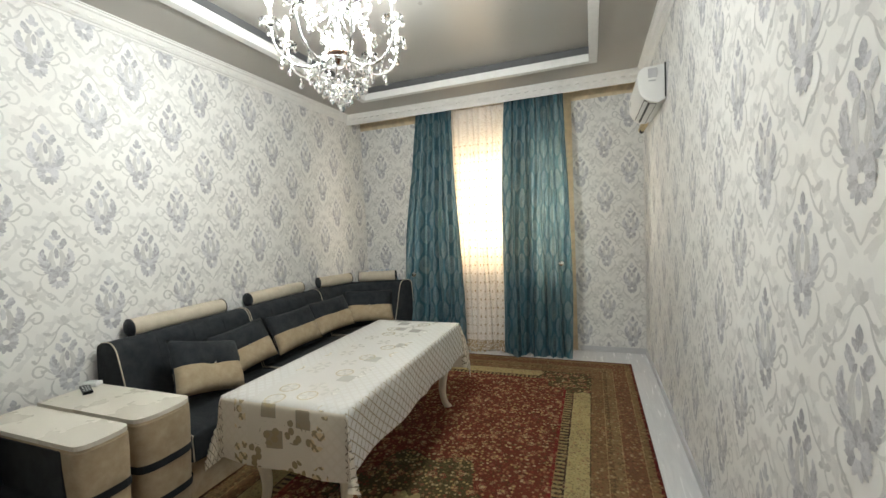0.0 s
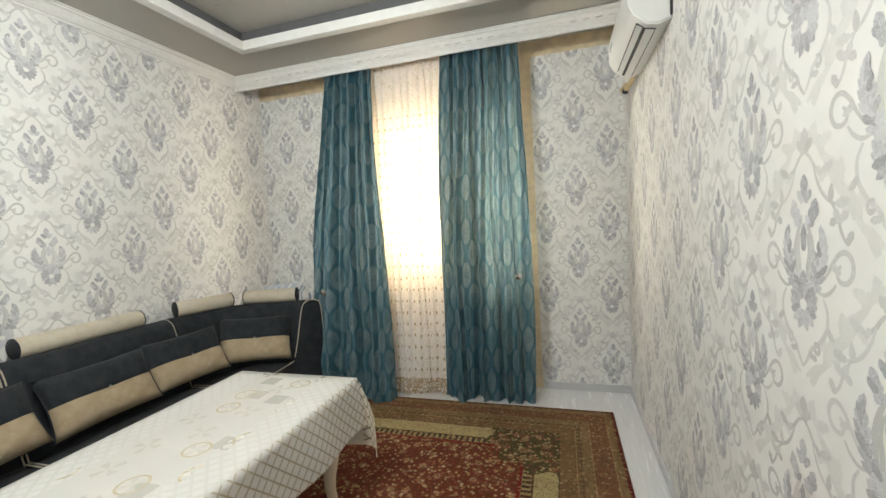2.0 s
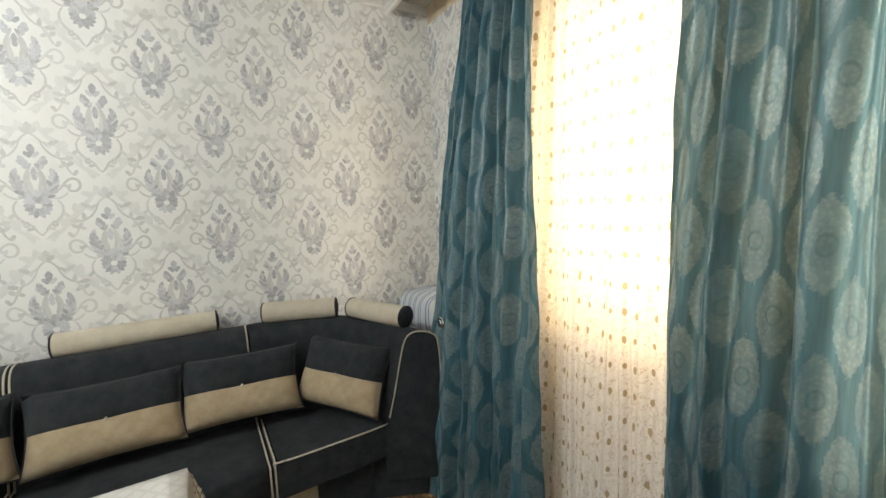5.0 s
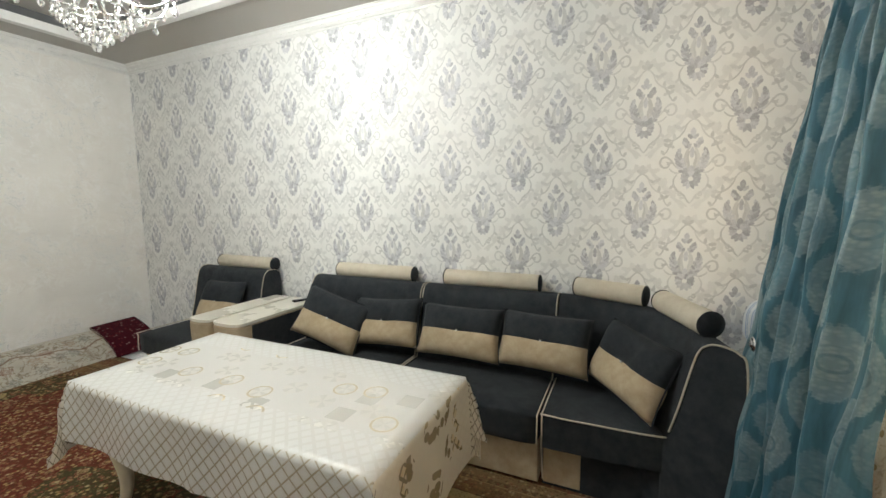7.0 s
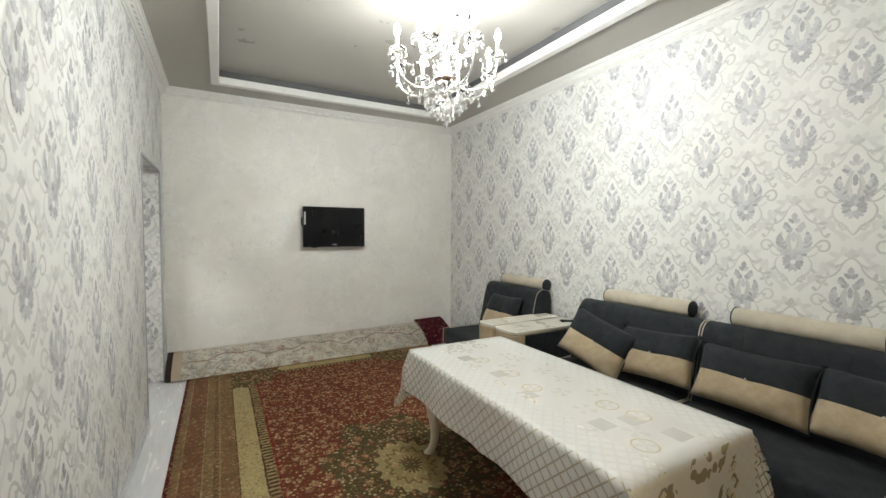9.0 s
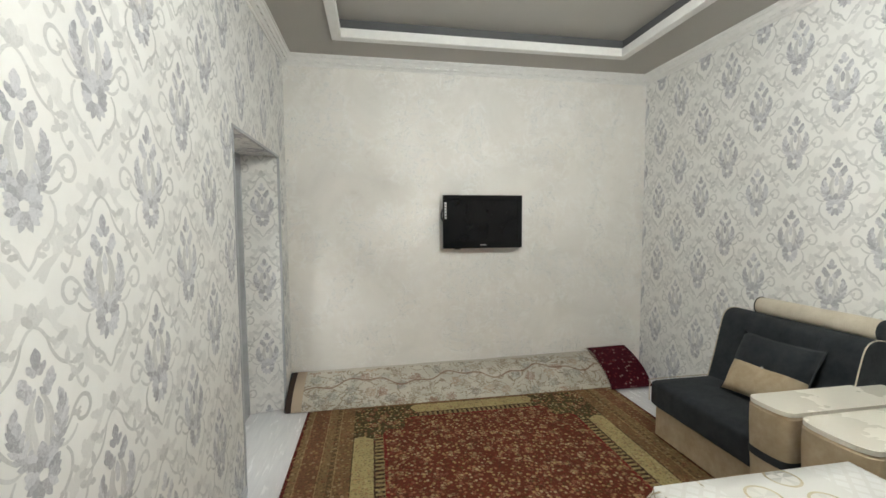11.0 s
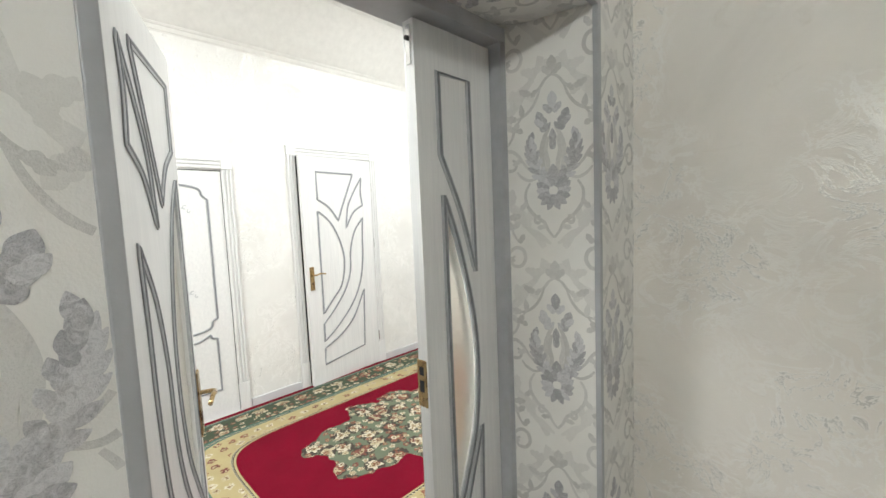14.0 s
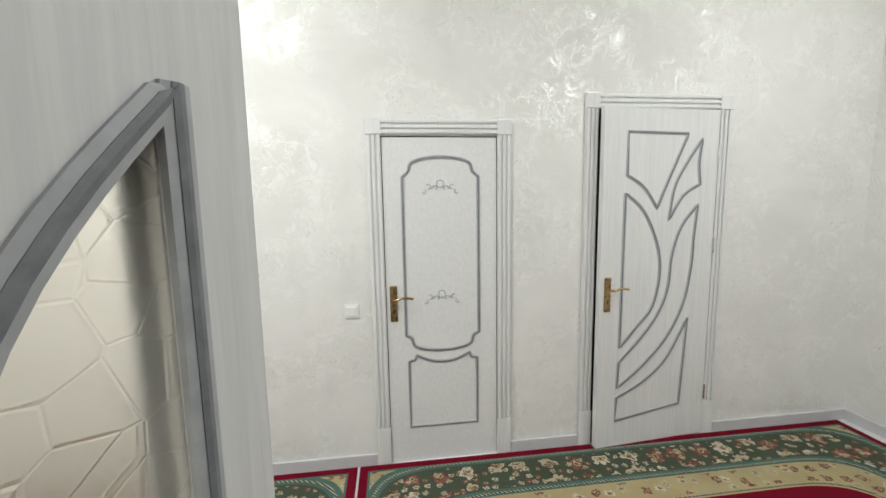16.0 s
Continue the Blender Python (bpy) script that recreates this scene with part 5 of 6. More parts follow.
BACKR = [BACK[0], BACK[1], BACK[2]] + [(q.x, q.y) for q in curve(BACK[2:], 4)[1:]]


def bolster(name, host, a, b, r=.06):
    """A roll from a to b: beige velour with dark ends."""
    a, b = Vector(a), Vector(b)
    n = (b - a).length
    m = Matrix.Translation(a) @ (b - a).to_track_quat("Z", "Y").to_matrix().to_4x4()
    prof = [(r * .97, 0.0), (r, .012), (r * 1.015, n * .3), (r * .99, n * .55), (r * 1.015, n * .8), (r, n - .012), (r * .97, n)]
    ob = part(name, lathe(bmesh.new(), prof, 24, m), "roll", host, "pale cream velour bolster roll", smooth=True, angle=60)
    for z, s in ((0, -1), (n, 1)):
        part("end_cap", lathe(bmesh.new(), [(r * .965, z - s * .002), (r * .95, z + s * .006), (r * .5, z + s * .012), (0, z + s * .012)], 24, m), "fabric", ob, "charcoal end cap", smooth=True)
        ring = [m @ Vector((r * .99 * math.cos(k * math.pi / 12), r * .99 * math.sin(k * math.pi / 12), z)) for k in range(24)]
        part("piping", tube(bmesh.new(), ring, .0035, 6, True), "fabric", ob)
    return ob


def sofa_unit(name, label, y0, y1, roll, group, arm=None, seat_x=.835):
    """A straight seat unit along the wall, between y0 and y1."""
    ob = thing(name, label, "sofa", pose(.02, y0, 0), group=group)
    w = y1 - y0
    b = sweep(bmesh.new(), [Vector((.085, .004)), Vector((.085, w * .5)), Vector((.085, w - .004))], BACKR)
    part("backrest", b, "fabric", ob, smooth=True, angle=50)
    part("seat", softbox(.25, seat_x - .02, .006, w - .006, .26, .45, .035, .018, seed=y0, wrinkle=.004), "fabric", ob, smooth=True)
    part("base", box(.05, seat_x - .075, .008, w - .008, .03, .27, .008), "beige", ob, "beige velour base panel")
    for x in (.1, seat_x - .14):
        for y in (.08, w - .08):
            part("foot", lathe(bmesh.new(), [(.028, .034), (.028, .016), (.022, 0.0), (0, 0)], 10, pose(x, y, 0)), "dark", ob)
    for y in (.008, w - .008):
        pr = [(.085 + u, y, z) for u, z in BACKR if z > .42 and u > -.055]
        part("piping", tube(bmesh.new(), pr, .0042, 6), "piping", ob)
        part("piping", tube(bmesh.new(), curve([(.30, y, .448), (seat_x - .06, y, .448), (seat_x - .024, y, .42), (seat_x - .02, y, .29)], 4), .0042, 6), "piping", ob)
    for k in range(1, 4):
        y = w * k / 4
        pr = [(.087 + u, y, z) for u, z in BACKR if .55 < z < .93 and u > .08]
        part("seam", tube(bmesh.new(), pr, .0022, 5), "fabric", ob)
    bolster("bolster", ob, (.065, roll[0] - y0, .998), (.065, roll[1] - y0, .998))
    return ob


def armrest(host, y0, y1, x0, x1, dark):
    """A padded arm with a lacquered top and two dark bands; dark: the side towards the seat."""
    h, w = .69, y1 - y0
    def plan(g, back=0.0):
        pts = [(x0, y0 - g)]
        for k in range(13):
            a = -math.pi / 2 + math.pi * k / 12
            sx = .55
            pts.append((x1 - w / 2 * sx * 1.0 + (w / 2 * sx + g) * max(0, math.cos(a)) ** .7, (y0 + y1) / 2 + (w / 2 + g) * math.copysign(abs(math.sin(a)) ** .7, math.sin(a))))
        return pts + [(x0, y1 + g)]
    up = lambda u, v, c: (u, v, c)
    rings = []
    bm = bmesh.new()
    levels = ((.03, -.035), (.2, -.012), (.42, .0), (.60, .008), (h - .012, .008), (h, -.004))
    for z, g in levels:
        rings.append([bm.verts.new((u, v, z)) for u, v in plan(g)])
    for a, b in zip(rings, rings[1:]):
        for j in range(len(a)):
            k = (j + 1) % len(a)
            bm.faces.new((a[j], a[k], b[k], b[j]))
    bm.faces.new(rings[0][::-1]), bm.faces.new(rings[-1])
    part("arm", bm, "beige", host, "beige velour arm", smooth=True, angle=40)
    part("arm_top", prism(bmesh.new(), plan(.006), h + .001, h + .022, up), "arm_top", host, "cream lacquered arm top")
    for z, g0, g1 in ((.235, -.008, -.004), (.43, .002, .004)):
        b = bmesh.new()
        r0 = [b.verts.new((u, v, z)) for u, v in plan(g0 + .003)]
        r1 = [b.verts.new((u, v, z + .042)) for u, v in plan(g1 + .003)]
        for j in range(len(r0)):
            k = (j + 1) % len(r0)
            b.faces.new((r0[j], r0[k], r1[k], r1[j]))
        part("arm_band", b, "fabric", host, "charcoal band")
    y = y0 - .012 if dark < 0 else y1 + .012
    part("arm_side", box(x0 + .02, x1 - .12, min(y, y - dark * .012), max(y, y - dark * .012), .30, h - .01, .004), "fabric", host, "charcoal side panel")


GRP = "sectional sofa units"
u1 = sofa_unit("sofa_unit", "charcoal sofa unit with beige base beside a padded arm", 2.715, 3.765, (2.90, 3.625), GRP)
armrest(u1, -.33, -.05, .09, .925, 1)
u2 = sofa_unit("sofa_unit", "charcoal sofa unit with beige base and piping", 3.768, 4.752, (3.90, 4.605), GRP)
ch = sofa_unit("armless_chair", "charcoal low chair with beige base beside a padded arm", 1.26, 2.16, (1.43, 2.14), "")
ch["category"] = "chair"
armrest(ch, .878, 1.085, .09, .925, -1)

co = thing("corner_sofa_unit", "charcoal curved corner sofa unit with cream piping", "sofa", pose(.02, 4.756, 0), group=GRP)
path = curve([(.085, .003), (.09, .17), (.14, .34), (.26, .53), (.43, .655), (.65, .73), (.885, .79)], 6)
ENDN = Vector((-.42, -.86))
part("backrest", sweep(bmesh.new(), path, BACKR, ENDN), "fabric", co, smooth=True, angle=50)
d = (path[-1] - path[-2]).normalized()
nr = ENDN
pr = [(path[-1].x + d.x * .004 + nr.x * u, path[-1].y + d.y * .004 + nr.y * u, z) for u, z in BACKR if z > .44]
part("piping", tube(bmesh.new(), pr, .0045, 6), "piping", co)
seat = [(.28, .004), (.80, .004), (.805, .05), (.79, .50), (.775, .60), (.72, .63), (.50, .55), (.30, .38)]
bm = prism(bmesh.new(), seat, .27, .455, lambda u, v, c: (u, v, c))
bmesh.ops.bevel(bm, geom=[e for e in bm.edges if all(v.co.z > .45 for v in e.verts)], offset=.022, segments=3, affect="EDGES")
part("seat", bm, "fabric", co, smooth=True, angle=40)
part("piping", tube(bmesh.new(), curve([(.30, .012, .452), (.76, .012, .458), (.80, .03, .452), (.798, .30, .45), (.785, .57, .452), (.74, .625, .46), (.60, .59, .47)], 5), .0045, 6), "piping", co)
part("piping", tube(bmesh.new(), [(.802, .010, .445), (.80, .010, .28), (.74, .010, .05)], .0045, 6), "piping", co)
base = [(.03, .006), (.735, .006), (.742, .50), (.782, .605), (.862, .765), (.60, .715), (.40, .64), (.12, .40)]
part("base", prism(bmesh.new(), base, .02, .272, lambda u, v, c: (u, v, c)), "fabric", co, "charcoal base panel")
part("front_panel", box(.733, .741, .012, .205, .035, .268, .003), "beige", co, "beige velour front panel")
bolster("bolster", co, (.105, .10, 1.008), (.262, .495, 1.008))
bolster("bolster", co, (.345, .575, 1.008), (.755, .735, 1.008))


def cushion(label, m, w=.54, h=.44, thick=.16, group="scatter cushions", seed=0):
    """A two-tone cushion that faces +x: dark above, beige below, with a button."""
    ob = thing("cushion", label, "cushion", m, group=group)
    n = 14
    for nm, lo, hi, mat in (("upper_cover", .0, .5, "fabric"), ("lower_cover", -.5, .0, "beige")):
        bm = bmesh.new()
        grids = []
        for s in (1, -1):
            g = []
            for j in range(n // 2 + 1):
                row = []
                for i in range(n + 1):
                    u, v = -.5 + i / n, lo + (hi - lo) * j / (n // 2)
                    e = max(0, 1 - (2 * abs(u)) ** 3.2) * max(0, 1 - (2 * abs(v)) ** 3.2)
                    t = thick / 2 * e ** .55
                    ray = math.atan2(v * h, u * w)
                    dent = (.028 + .009 * math.cos(6 * ray)) * math.exp(-((u * w) ** 2 + (v * h) ** 2) / .006) + .006 * math.exp(-(v * h / .012) ** 2)
                    pleat = .007 * math.sin(13 * ray + seed) * min(1, 3 * max(abs(u), abs(v)) ** 2)
                    t = max(0, t - dent) + e * (.008 * noise.noise((u * 6 + seed, v * 6, s)) + pleat)
                    pinch = 1 - .07 * (1 - (2 * v) ** 2) * (2 * abs(u)) ** 3
                    pv = 1 - .07 * (1 - (2 * u) ** 2) * (2 * abs(v)) ** 3
                    row.append(bm.verts.new((s * t, u * w * pinch, v * h * pv)))
                g.append(row)
            for j in range(n // 2):
                for i in range(n):
                    bm.faces.new((g[j][i], g[j][i + 1], g[j + 1][i + 1], g[j + 1][i]))
        bmesh.ops.remove_doubles(bm, verts=bm.verts, dist=.0006)
        part(nm, bm, mat, ob, smooth=True)
    rim = []
    for k in range(40):
        a = k / 40 * 4
        q, f = int(a), a - int(a)
        u, v = ((-.5 + f, -.5), (.5, -.5 + f), (.5 - f, .5), (-.5, .5 - f))[q]
        rim.append((0, u * w * (1 - .07 * (1 - (2 * v) ** 2) * (2 * abs(u)) ** 3), v * h * (1 - .07 * (1 - (2 * u) ** 2) * (2 * abs(v)) ** 3)))
    part("piping", tube(bmesh.new(), rim, .0045, 6, True), "fabric", ob)
    part("button", lathe(bmesh.new(), [(0, .011), (.007, .008), (.009, 0), (0, -.003)], 10, pose(thick / 2 - .022, 0, 0, 0, 90)), "chrome", ob, "small silver button")
    return ob


LBL = "two-tone charcoal and beige cushion with a button on the sofa"
cushion(LBL, pose(.50, 3.13, .69, -17, -25, 10), .58, .39, seed=1)
cushion(LBL, pose(.39, 3.54, .69, 4, -25, 0), .57, .36, seed=2)
cushion(LBL, pose(.395, 4.13, .69, 0, -25, 0), .60, .36, seed=3)
cushion(LBL, pose(.40, 4.69, .695, 0, -25, -6), .58, .36, seed=4)
cushion(LBL, pose(.57, 5.18, .69, -3, -24, -54), .57, .38, seed=5)
cushion("two-tone charcoal and beige cushion on the low chair", pose(.42, 1.80, .675, 0, -26, 4), .48, .42, seed=6)

rm = thing("remote_control", "slim black remote control on the arm top", "remote", pose(.20, 2.565, .713, 0, 0, 68))
part("shell", box(-.024, .024, -.085, .085, 0, .016, .005), "black", rm)
for i in range(3):
    for j in range(6):
        part("key", box(-.016 + i * .012, -.008 + i * .012, -.06 + j * .02, -.05 + j * .02, .0155, .018, .001), "grey_plastic", rm)
rm = thing("power_adapter", "small white plastic adapter on the arm top", "adapter", pose(.14, 2.63, .713, 0, 0, 20))
part("shell", box(-.045, .045, -.028, .028, 0, .026, .006), "plastic", rm)
part("socket", box(-.02, .02, -.030, -.027, .006, .018), "grey_plastic", rm)

bd = thing("rolled_mattress", "blue and white striped bedding stacked behind the corner sofa", "bedding", pose(.30, 5.93, 0))
for k in range(4):
    part("fold", softbox(-.25, .22, -.17, .17, .25 * k, .25 * k + .26, .09, .01, seed=k * 3.0, wrinkle=.02), "stripe", bd, smooth=True)

# ---- table ----
TX, TY, TZ = 1.508, 3.578, .722
HX, HY = .392, .868
tb = thing("dining_table", "low cream table with curved legs under an oilcloth", "table", pose(TX, TY, 0))
part("tabletop", box(-HX + .004, HX - .004, -HY + .004, HY - .004, TZ - .035, TZ - .004, .006), "cream", tb)
for nm, a in (("apron", (-HX + .06, HX - .06, -HY + .07, -HY + .09)), ("apron", (-HX + .06, HX - .06, HY - .09, HY - .07)), ("apron", (-HX + .06, -HX + .08, -HY + .09, HY - .09)), ("apron", (HX - .08, HX - .06, -HY + .09, HY - .09))):
    part(nm, box(*a, TZ - .13, TZ - .036, .004), "cream", tb)
for sx in (-1, 1):
    for sy in (-1, 1):
        x, y = sx * (HX - .10), sy * (HY - .12)
        pts = curve([(x, y, TZ - .04), (x + sx * .012, y + sy * .012, TZ - .16), (x + sx * .006, y + sy * .006, .40), (x - sx * .022, y - sy * .018, .20), (x - sx * .016, y - sy * .012, .08), (x + sx * .012, y + sy * .010, .0)], 5)
        n = len(pts)
        part("leg", tube(bmesh.new(), pts, [lerp(i / (n - 1), [(0, .046), (.2, .046), (.45, .036), (.75, .027), (.9, .026), (1, .034)]) for i in range(n)], 12), "cream", tb, smooth=True, angle=60)


def cloth(hx, hy, ox, oy0, oy1, z):
    """An oilcloth over the table: ox, oy0, oy1 are its drops at the sides and at the two ends."""
    bm = bmesh.new()
    uv = bm.loops.layers.uv.new("UVMap")
    def span(lo, hi, a, b):
        inner = np.linspace(lo, hi, 26)
        return [*np.linspace(lo - a, lo, 14)[:-1], *inner, *np.linspace(hi, hi + b, 14)[1:]]
    xs, ys = span(-hx, hx, ox, ox), span(-hy, hy, oy0, oy1)
    vs = []
    for t in ys:
        row = []
        for s in xs:
            dx, dy = max(0, abs(s) - hx), max(0, abs(t) - hy)
            sx, sy = math.copysign(1, s), math.copysign(1, t)
            px, py = max(-hx, min(hx, s)), max(-hy, min(hy, t))
            if dx == 0 and dy == 0:
                edge = min(hx - abs(s), hy - abs(t))
                p = Vector((px, py, z - .004 * math.exp(-edge / .006) + .0008 * noise.noise((s * 4, t * 4, 0))))
            else:
                lo, hi = min(dx, dy), max(dx, dy)
                drop = hi + .25 * lo
                wave = math.sin((t if dx > dy else s) * 11 + sx + sy * 2) * .012 + .008 * noise.noise((s * 5, t * 5, 2))
                out = .006 + .018 * min(1, drop / .3) + wave * min(1, drop / .15)
                fold = .22 * lo
                ax = out * (dx > 0) + fold * (1 if dx <= dy else .35)
                ay = out * (dy > 0) + fold * (1 if dy < dx else .35)
                if dx == 0:
                    ax = 0
                if dy == 0:
                    ay = 0
                r = min(1, drop / .012)
                p = Vector((px + sx * ax * r, py + sy * ay * r, z - .004 - drop * .985))
            row.append(bm.verts.new(p))
        vs.append(row)
    for j in range(len(ys) - 1):
        for i in range(len(xs) - 1):
            f = bm.faces.new((vs[j][i], vs[j][i + 1], vs[j + 1][i + 1], vs[j + 1][i]))
            for lo, (a, b) in zip(f.loops, ((i, j), (i + 1, j), (i + 1, j + 1), (i, j + 1))):
                lo[uv].uv = (xs[a], ys[b])
    return bm


tc = thing("tablecloth", "shiny white oilcloth with a gilt lattice and flower figures", "tablecloth", pose(TX, TY, 0))
part("sheet", cloth(HX + .006, HY + .006, .29, .345, .42, TZ + .003), "cloth", tc, smooth=True)

# ---- wall things ----
tv = thing("television", "black flat television on the plaster wall", "television", pose(1.778, 0, 1.607))
part("bracket", box(-.13, .13, .002, .062, -.1, .1, .004), "dark", tv)
part("back_cover", softbox(-.36, .36, .055, .10, -.225, .225, .018), "dark", tv, smooth=True)
b = bmesh.new()
for a in ((-.39, .39, -.252, -.195), (-.39, .39, .205, .252), (-.39, -.345, -.195, .205), (.335, .39, -.195, .205)):
    bx(b, a[0], a[1], .09, .118, a[2], a[3], .004)
part("bezel", b, "black", tv, "glossy black bezel")
part("screen", box(-.345, .335, .096, .110, -.195, .205), "screen", tv, "dark switched-off screen")
part("logo_mark", box(-.03, .03, .1175, .119, -.226, -.217), "ink", tv, "small grey maker's mark")
st = part("label_strip", box(.352, .380, .1175, .119, .02, .19), "black", tv, "strip of small white icons")
for k in range(6):
    part("icon", box(.356, .376, .1185, .1198, .028 + k * .027, .048 + k * .027), "plastic", st)
part("foot_switch", box(.22, .28, .10, .112, -.262, -.250, .002), "dark", tv)
part("cable", tube(bmesh.new(), curve([(.30, .06, -.1), (.36, .05, -.02), (.395, .05, .05), (.385, .05, .12)], 5), .008, 6), "dark", tv)

ac = thing("air_conditioner", "white wall-mounted air conditioner near the window", "air conditioner", pose(W, 4.66, 2.45))
prof = [(0, .02), (-.06, .0), (-.11, .01), (-.17, .06), (-.192, .11), (-.195, .20), (-.185, .25), (-.15, .275), (0, .28)]
b = prism(bmesh.new(), prof, 0, .80, lambda u, v, c: (u, c, v))
bmesh.ops.bevel(b, geom=[e for e in b.edges if abs(e.verts[0].co.y - e.verts[1].co.y) < .01], offset=.008, segments=2, affect="EDGES")
part("shell", b, "plastic", ac, smooth=True, angle=35)
part("back_plate", box(-.012, -.002, -.01, .81, .03, .285, .002), "dark", ac, "dark mounting plate")
part("air_outlet", prism(bmesh.new(), [(-.062, -.003), (-.108, .006), (-.150, .038), (-.146, .044), (-.105, .014), (-.062, .004)], .05, .75, lambda u, v, c: (u, c, v)), "dark", ac, "dark air outlet")
for k in range(2):
    part("louver", prism(bmesh.new(), [(-.068 - k * .045, -.006 + k * .018), (-.108 - k * .04, .003 + k * .026), (-.107 - k * .04, .006 + k * .026), (-.067 - k * .045, -.003 + k * .018)], .055, .745, lambda u, v, c: (u, c, v)), "plastic", ac)
part("energy_label", box(-.125, -.065, -.0095, -.008, .185, .255), "ink", ac, "grey energy label with unreadable lines")
part("label_line", box(-.122, -.072, -.0095, -.008, .158, .168), "grey_plastic", ac)
part("display", box(-.1965, -.194, .60, .70, .15, .18), "grey_plastic", ac)
ho = thing("air_conditioner_hose", "tan wrapped pipe from the air conditioner to the wall", "pipe", pose(0, 0, 0))
part("pipe", tube(bmesh.new(), curve([(3.555, 5.44, 2.50), (3.55, 5.56, 2.47), (3.52, 5.66, 2.43), (3.515, 5.76, 2.46), (3.555, 5.86, 2.52), (3.565, 6.05, 2.56), (3.565, 6.17, 2.57)], 6), .017, 10), "hose", ho, smooth=True)
part("pipe_end", lathe(bmesh.new(), [(.021, 0), (.021, .02), (.0, .02)], 10, pose(3.517, 5.66, 2.418, 60)), "dark", ho)

# ---- chandelier ----
cz = 2.21
cl = thing("chandelier", "lit crystal chandelier with silver arms and candle bulbs", "chandelier", pose(CH[0], CH[1], cz))
part("ceiling_rose", lathe(bmesh.new(), [(0, .99), (.075, .99), (.07, .965), (.03, .95), (.012, .94), (0, .94)], 24), "chrome", cl, smooth=True, angle=40)
part("stem", lathe(bmesh.new(), [(0, .95), (.008, .95), (.008, .74), (.02, .72), (.034, .69), (.02, .655), (.012, .63), (.03, .60), (.046, .555), (.03, .50), (.014, .47), (.014, .40), (.03, .37), (.055, .335), (.062, .30), (.045, .265), (.02, .25), (.012, .22), (.02, .20), (.0, .18)], 20), "chrome", cl, smooth=True, angle=50)
part("hub", lathe(bmesh.new(), [(0, .325), (.05, .322), (.072, .30), (.05, .275), (0, .27)], 20), "bronze", cl, "brass-bronze hub", smooth=True)
arm = curve([(.05, 0, .30), (.12, 0, .235), (.21, 0, .225), (.29, 0, .27), (.325, 0, .345), (.33, 0, .40)], 6)
arm2 = curve([(.03, 0, .53), (.08, 0, .47), (.135, 0, .47), (.18, 0, .53), (.19, 0, .58)], 6)
def drop_mesh(nm, r, h):
    b = lathe(bmesh.new(), [(0, 0), (r * .45, -h * .2), (r, -h * .62), (r * .85, -h * .82), (r * .4, -h * .96), (0, -h)], 6)
    me = bpy.data.meshes.new(nm)
    b.to_mesh(me)
    b.free()
    me.materials.append(MAT["crystal"])
    return me
DROP, SMALL = drop_mesh("crystal_drop", .0125, .05), drop_mesh("crystal_bead", .007, .022)
def hang(me, x, y, z, host):
    o = new("crystal_drop" if me == DROP else "crystal_bead", me)
    o.parent = host
    o.location = (x, y, z)
    o.rotation_euler.z = (x * 37 + y * 53) % 3
    o.visible_shadow = False
    return o
tiers = ((8, arm, .405, .0, .325), (5, arm2, .585, 20, .19))
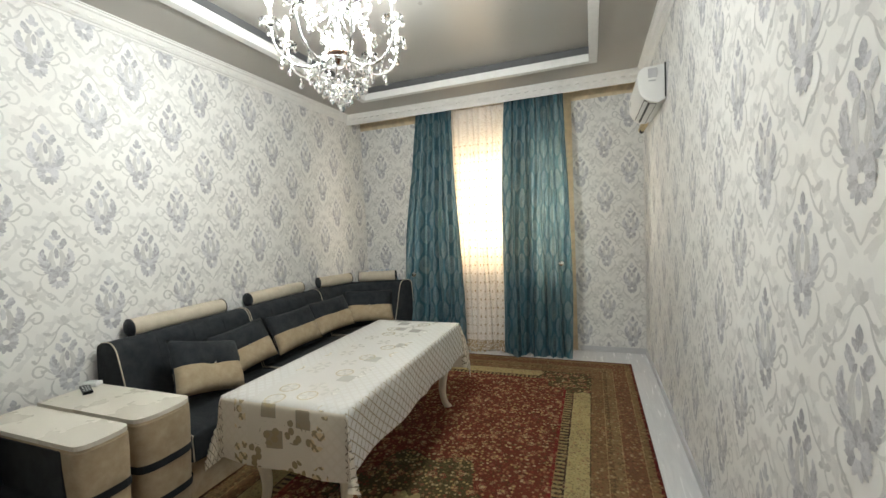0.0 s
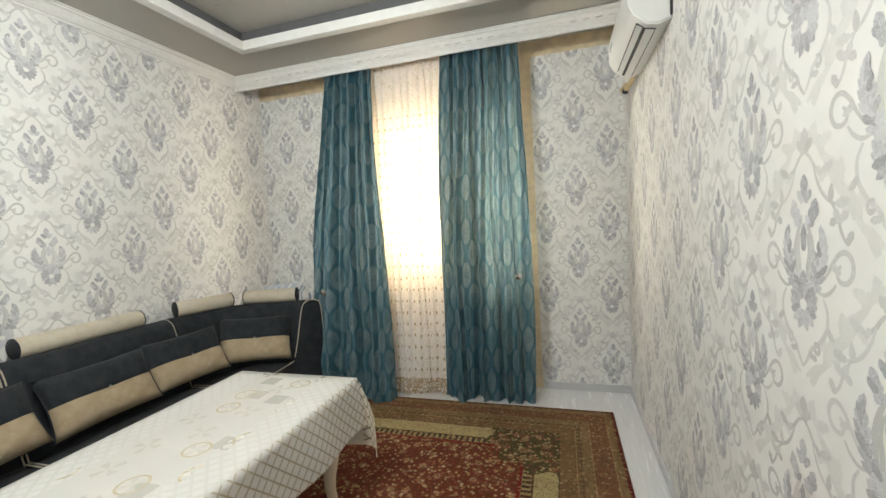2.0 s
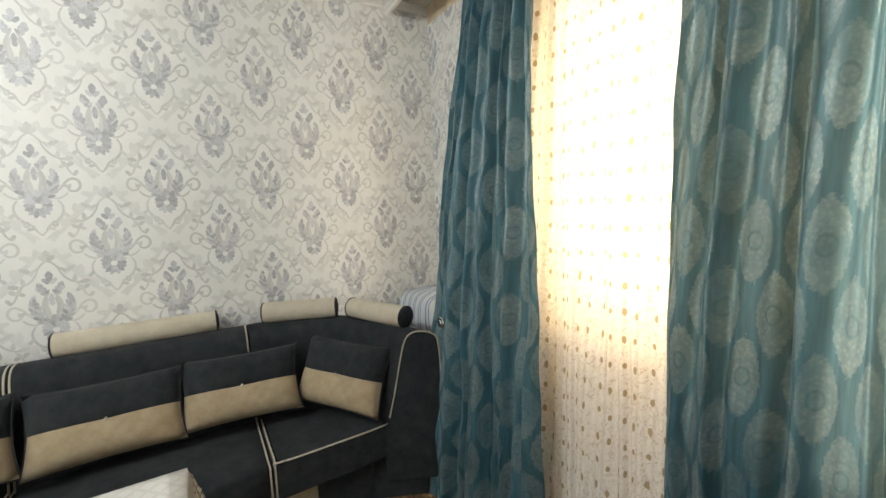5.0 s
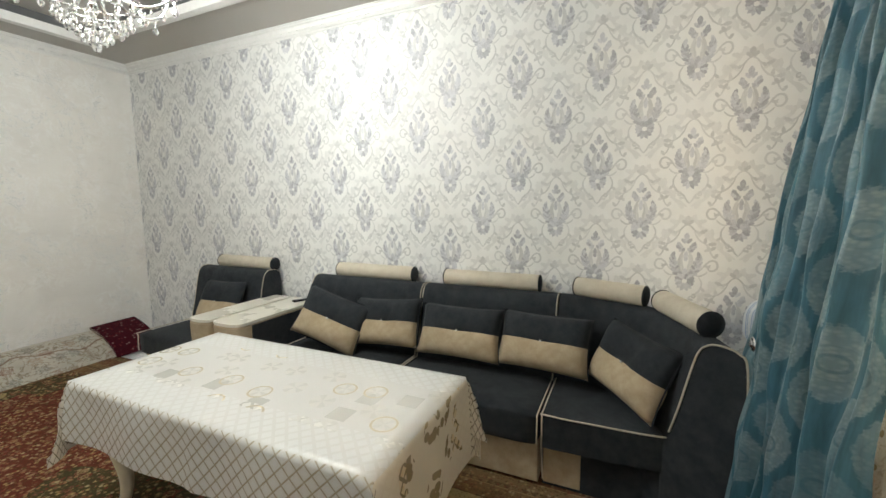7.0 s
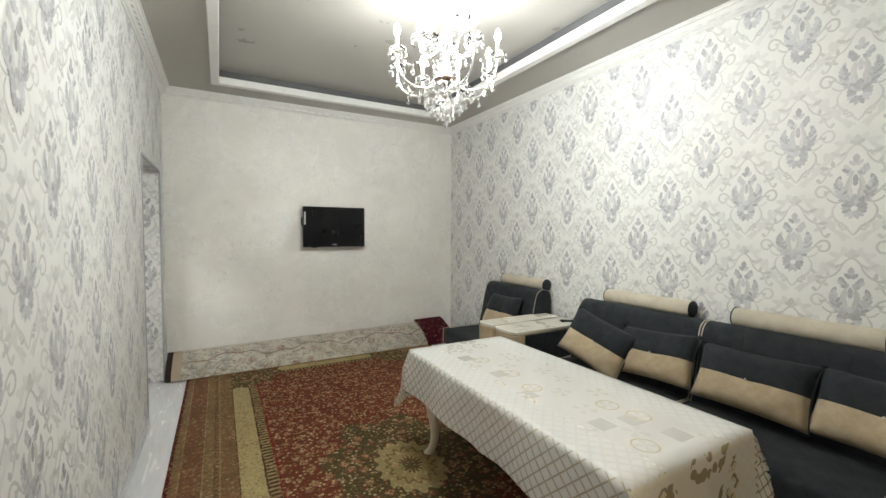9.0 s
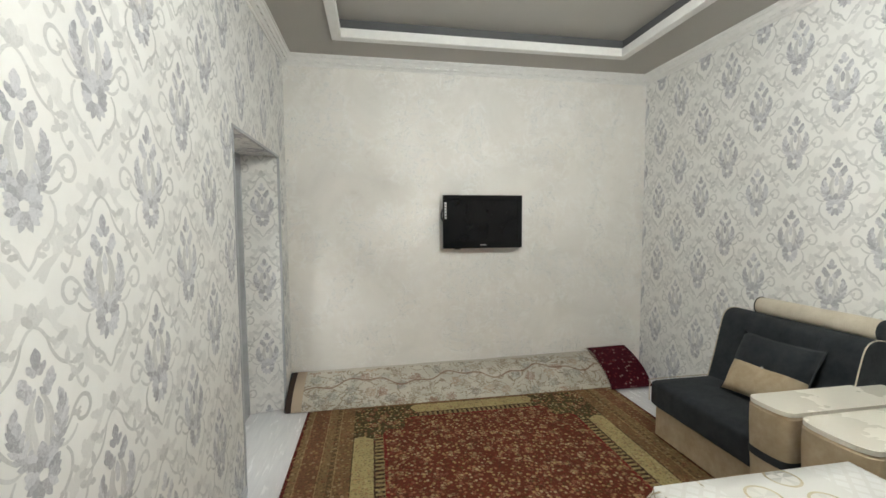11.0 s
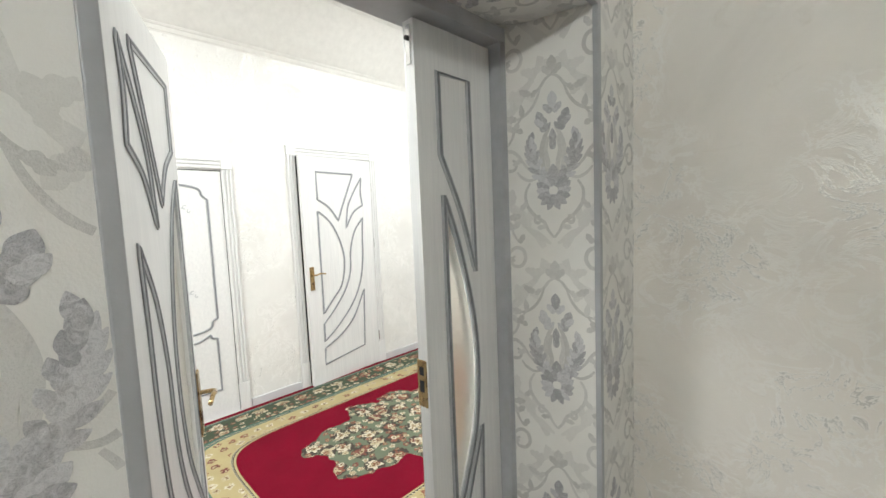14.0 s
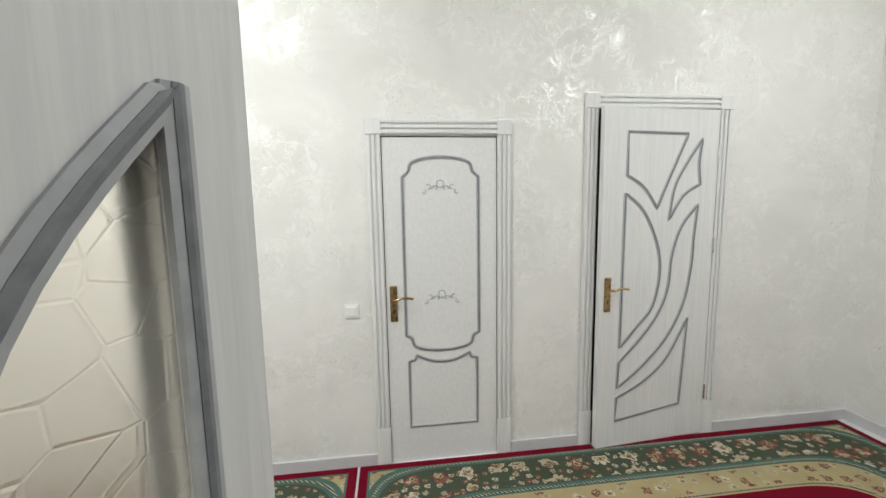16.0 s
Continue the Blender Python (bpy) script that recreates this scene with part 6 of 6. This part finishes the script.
for cnt, line, top, off, rad in tiers:
    for k in range(cnt):
        a = radians(off + 360 * k / cnt)
        m = Matrix.Rotation(a, 4, "Z")
        ar = part("arm", tube(bmesh.new(), [m @ p for p in line], .0065, 8), "chrome", cl, smooth=True)
        e = m @ line[-1]
        b = lathe(bmesh.new(), [(0, 0), (.012, .0), (.02, .01), (.05, .022), (.052, .028), (.03, .022), (.012, .03), (0, .03)], 12, Matrix.Translation(e))
        o = part("drip_pan", b, "crystal", ar, "cut-glass drip pan", smooth=True)
        o.visible_shadow = False
        part("candle", lathe(bmesh.new(), [(0, .025), (.0105, .025), (.0105, .095), (0, .095)], 10, Matrix.Translation(e)), "candle", ar, smooth=True, angle=40)
        o = part("bulb", lathe(bmesh.new(), [(0, .093), (.010, .097), (.0205, .125), (.019, .145), (.008, .172), (0, .182)], 12, Matrix.Translation(e)), "bulb", ar, "glowing candle bulb", smooth=True)
        o.visible_shadow = False
        for j in range(5):
            t = j * 2 * math.pi / 5
            hang(DROP if j % 2 == 0 else SMALL, e.x + .048 * math.cos(t), e.y + .048 * math.sin(t), e.z + .018, cl)
            if j % 2 == 0:
                hang(SMALL, e.x + .048 * math.cos(t), e.y + .048 * math.sin(t), e.z + .034, cl)
        q = m @ line[len(line) // 2]
        hang(SMALL, q.x, q.y, q.z - .004, cl), hang(DROP, q.x, q.y, q.z - .024, cl)
        # swags of beads to the next arm
        nx = Matrix.Rotation(a + 2 * math.pi / cnt, 4, "Z") @ line[-1]
        for j in range(1, 8):
            t = j / 8
            p = e.lerp(nx, t)
            hang(SMALL, p.x, p.y, p.z + .02 - .11 * math.sin(math.pi * t), cl)
        hang(DROP, (e.x + nx.x) / 2, (e.y + nx.y) / 2, e.z - .11, cl)
for r, z, cnt in ((.17, .235, 14), (.13, .19, 12), (.09, .15, 9), (.05, .115, 6)):
    ring = [(r * math.cos(k * math.pi / 12), r * math.sin(k * math.pi / 12), z) for k in range(24)]
    part("hoop", tube(bmesh.new(), ring, .003, 6, True), "chrome", cl, smooth=True)
    for k in range(cnt):
        a = 2 * math.pi * k / cnt + r * 9
        hang(SMALL, r * math.cos(a), r * math.sin(a), z, cl), hang(DROP, r * math.cos(a), r * math.sin(a), z - .02, cl)
for k in range(8):
    a = 2 * math.pi * k / 8
    for j in range(7):
        t = j / 7
        r = .045 + (.17 - .045) * t
        hang(SMALL, r * math.cos(a), r * math.sin(a), .40 - .17 * t - .05 * math.sin(math.pi * t), cl)
part("finial", lathe(bmesh.new(), [(0, .18), (.004, .178), (.004, .10), (0, .10)], 8), "chrome", cl)
hang(DROP, 0, 0, .10, cl).scale = (1.7, 1.7, 1.9)
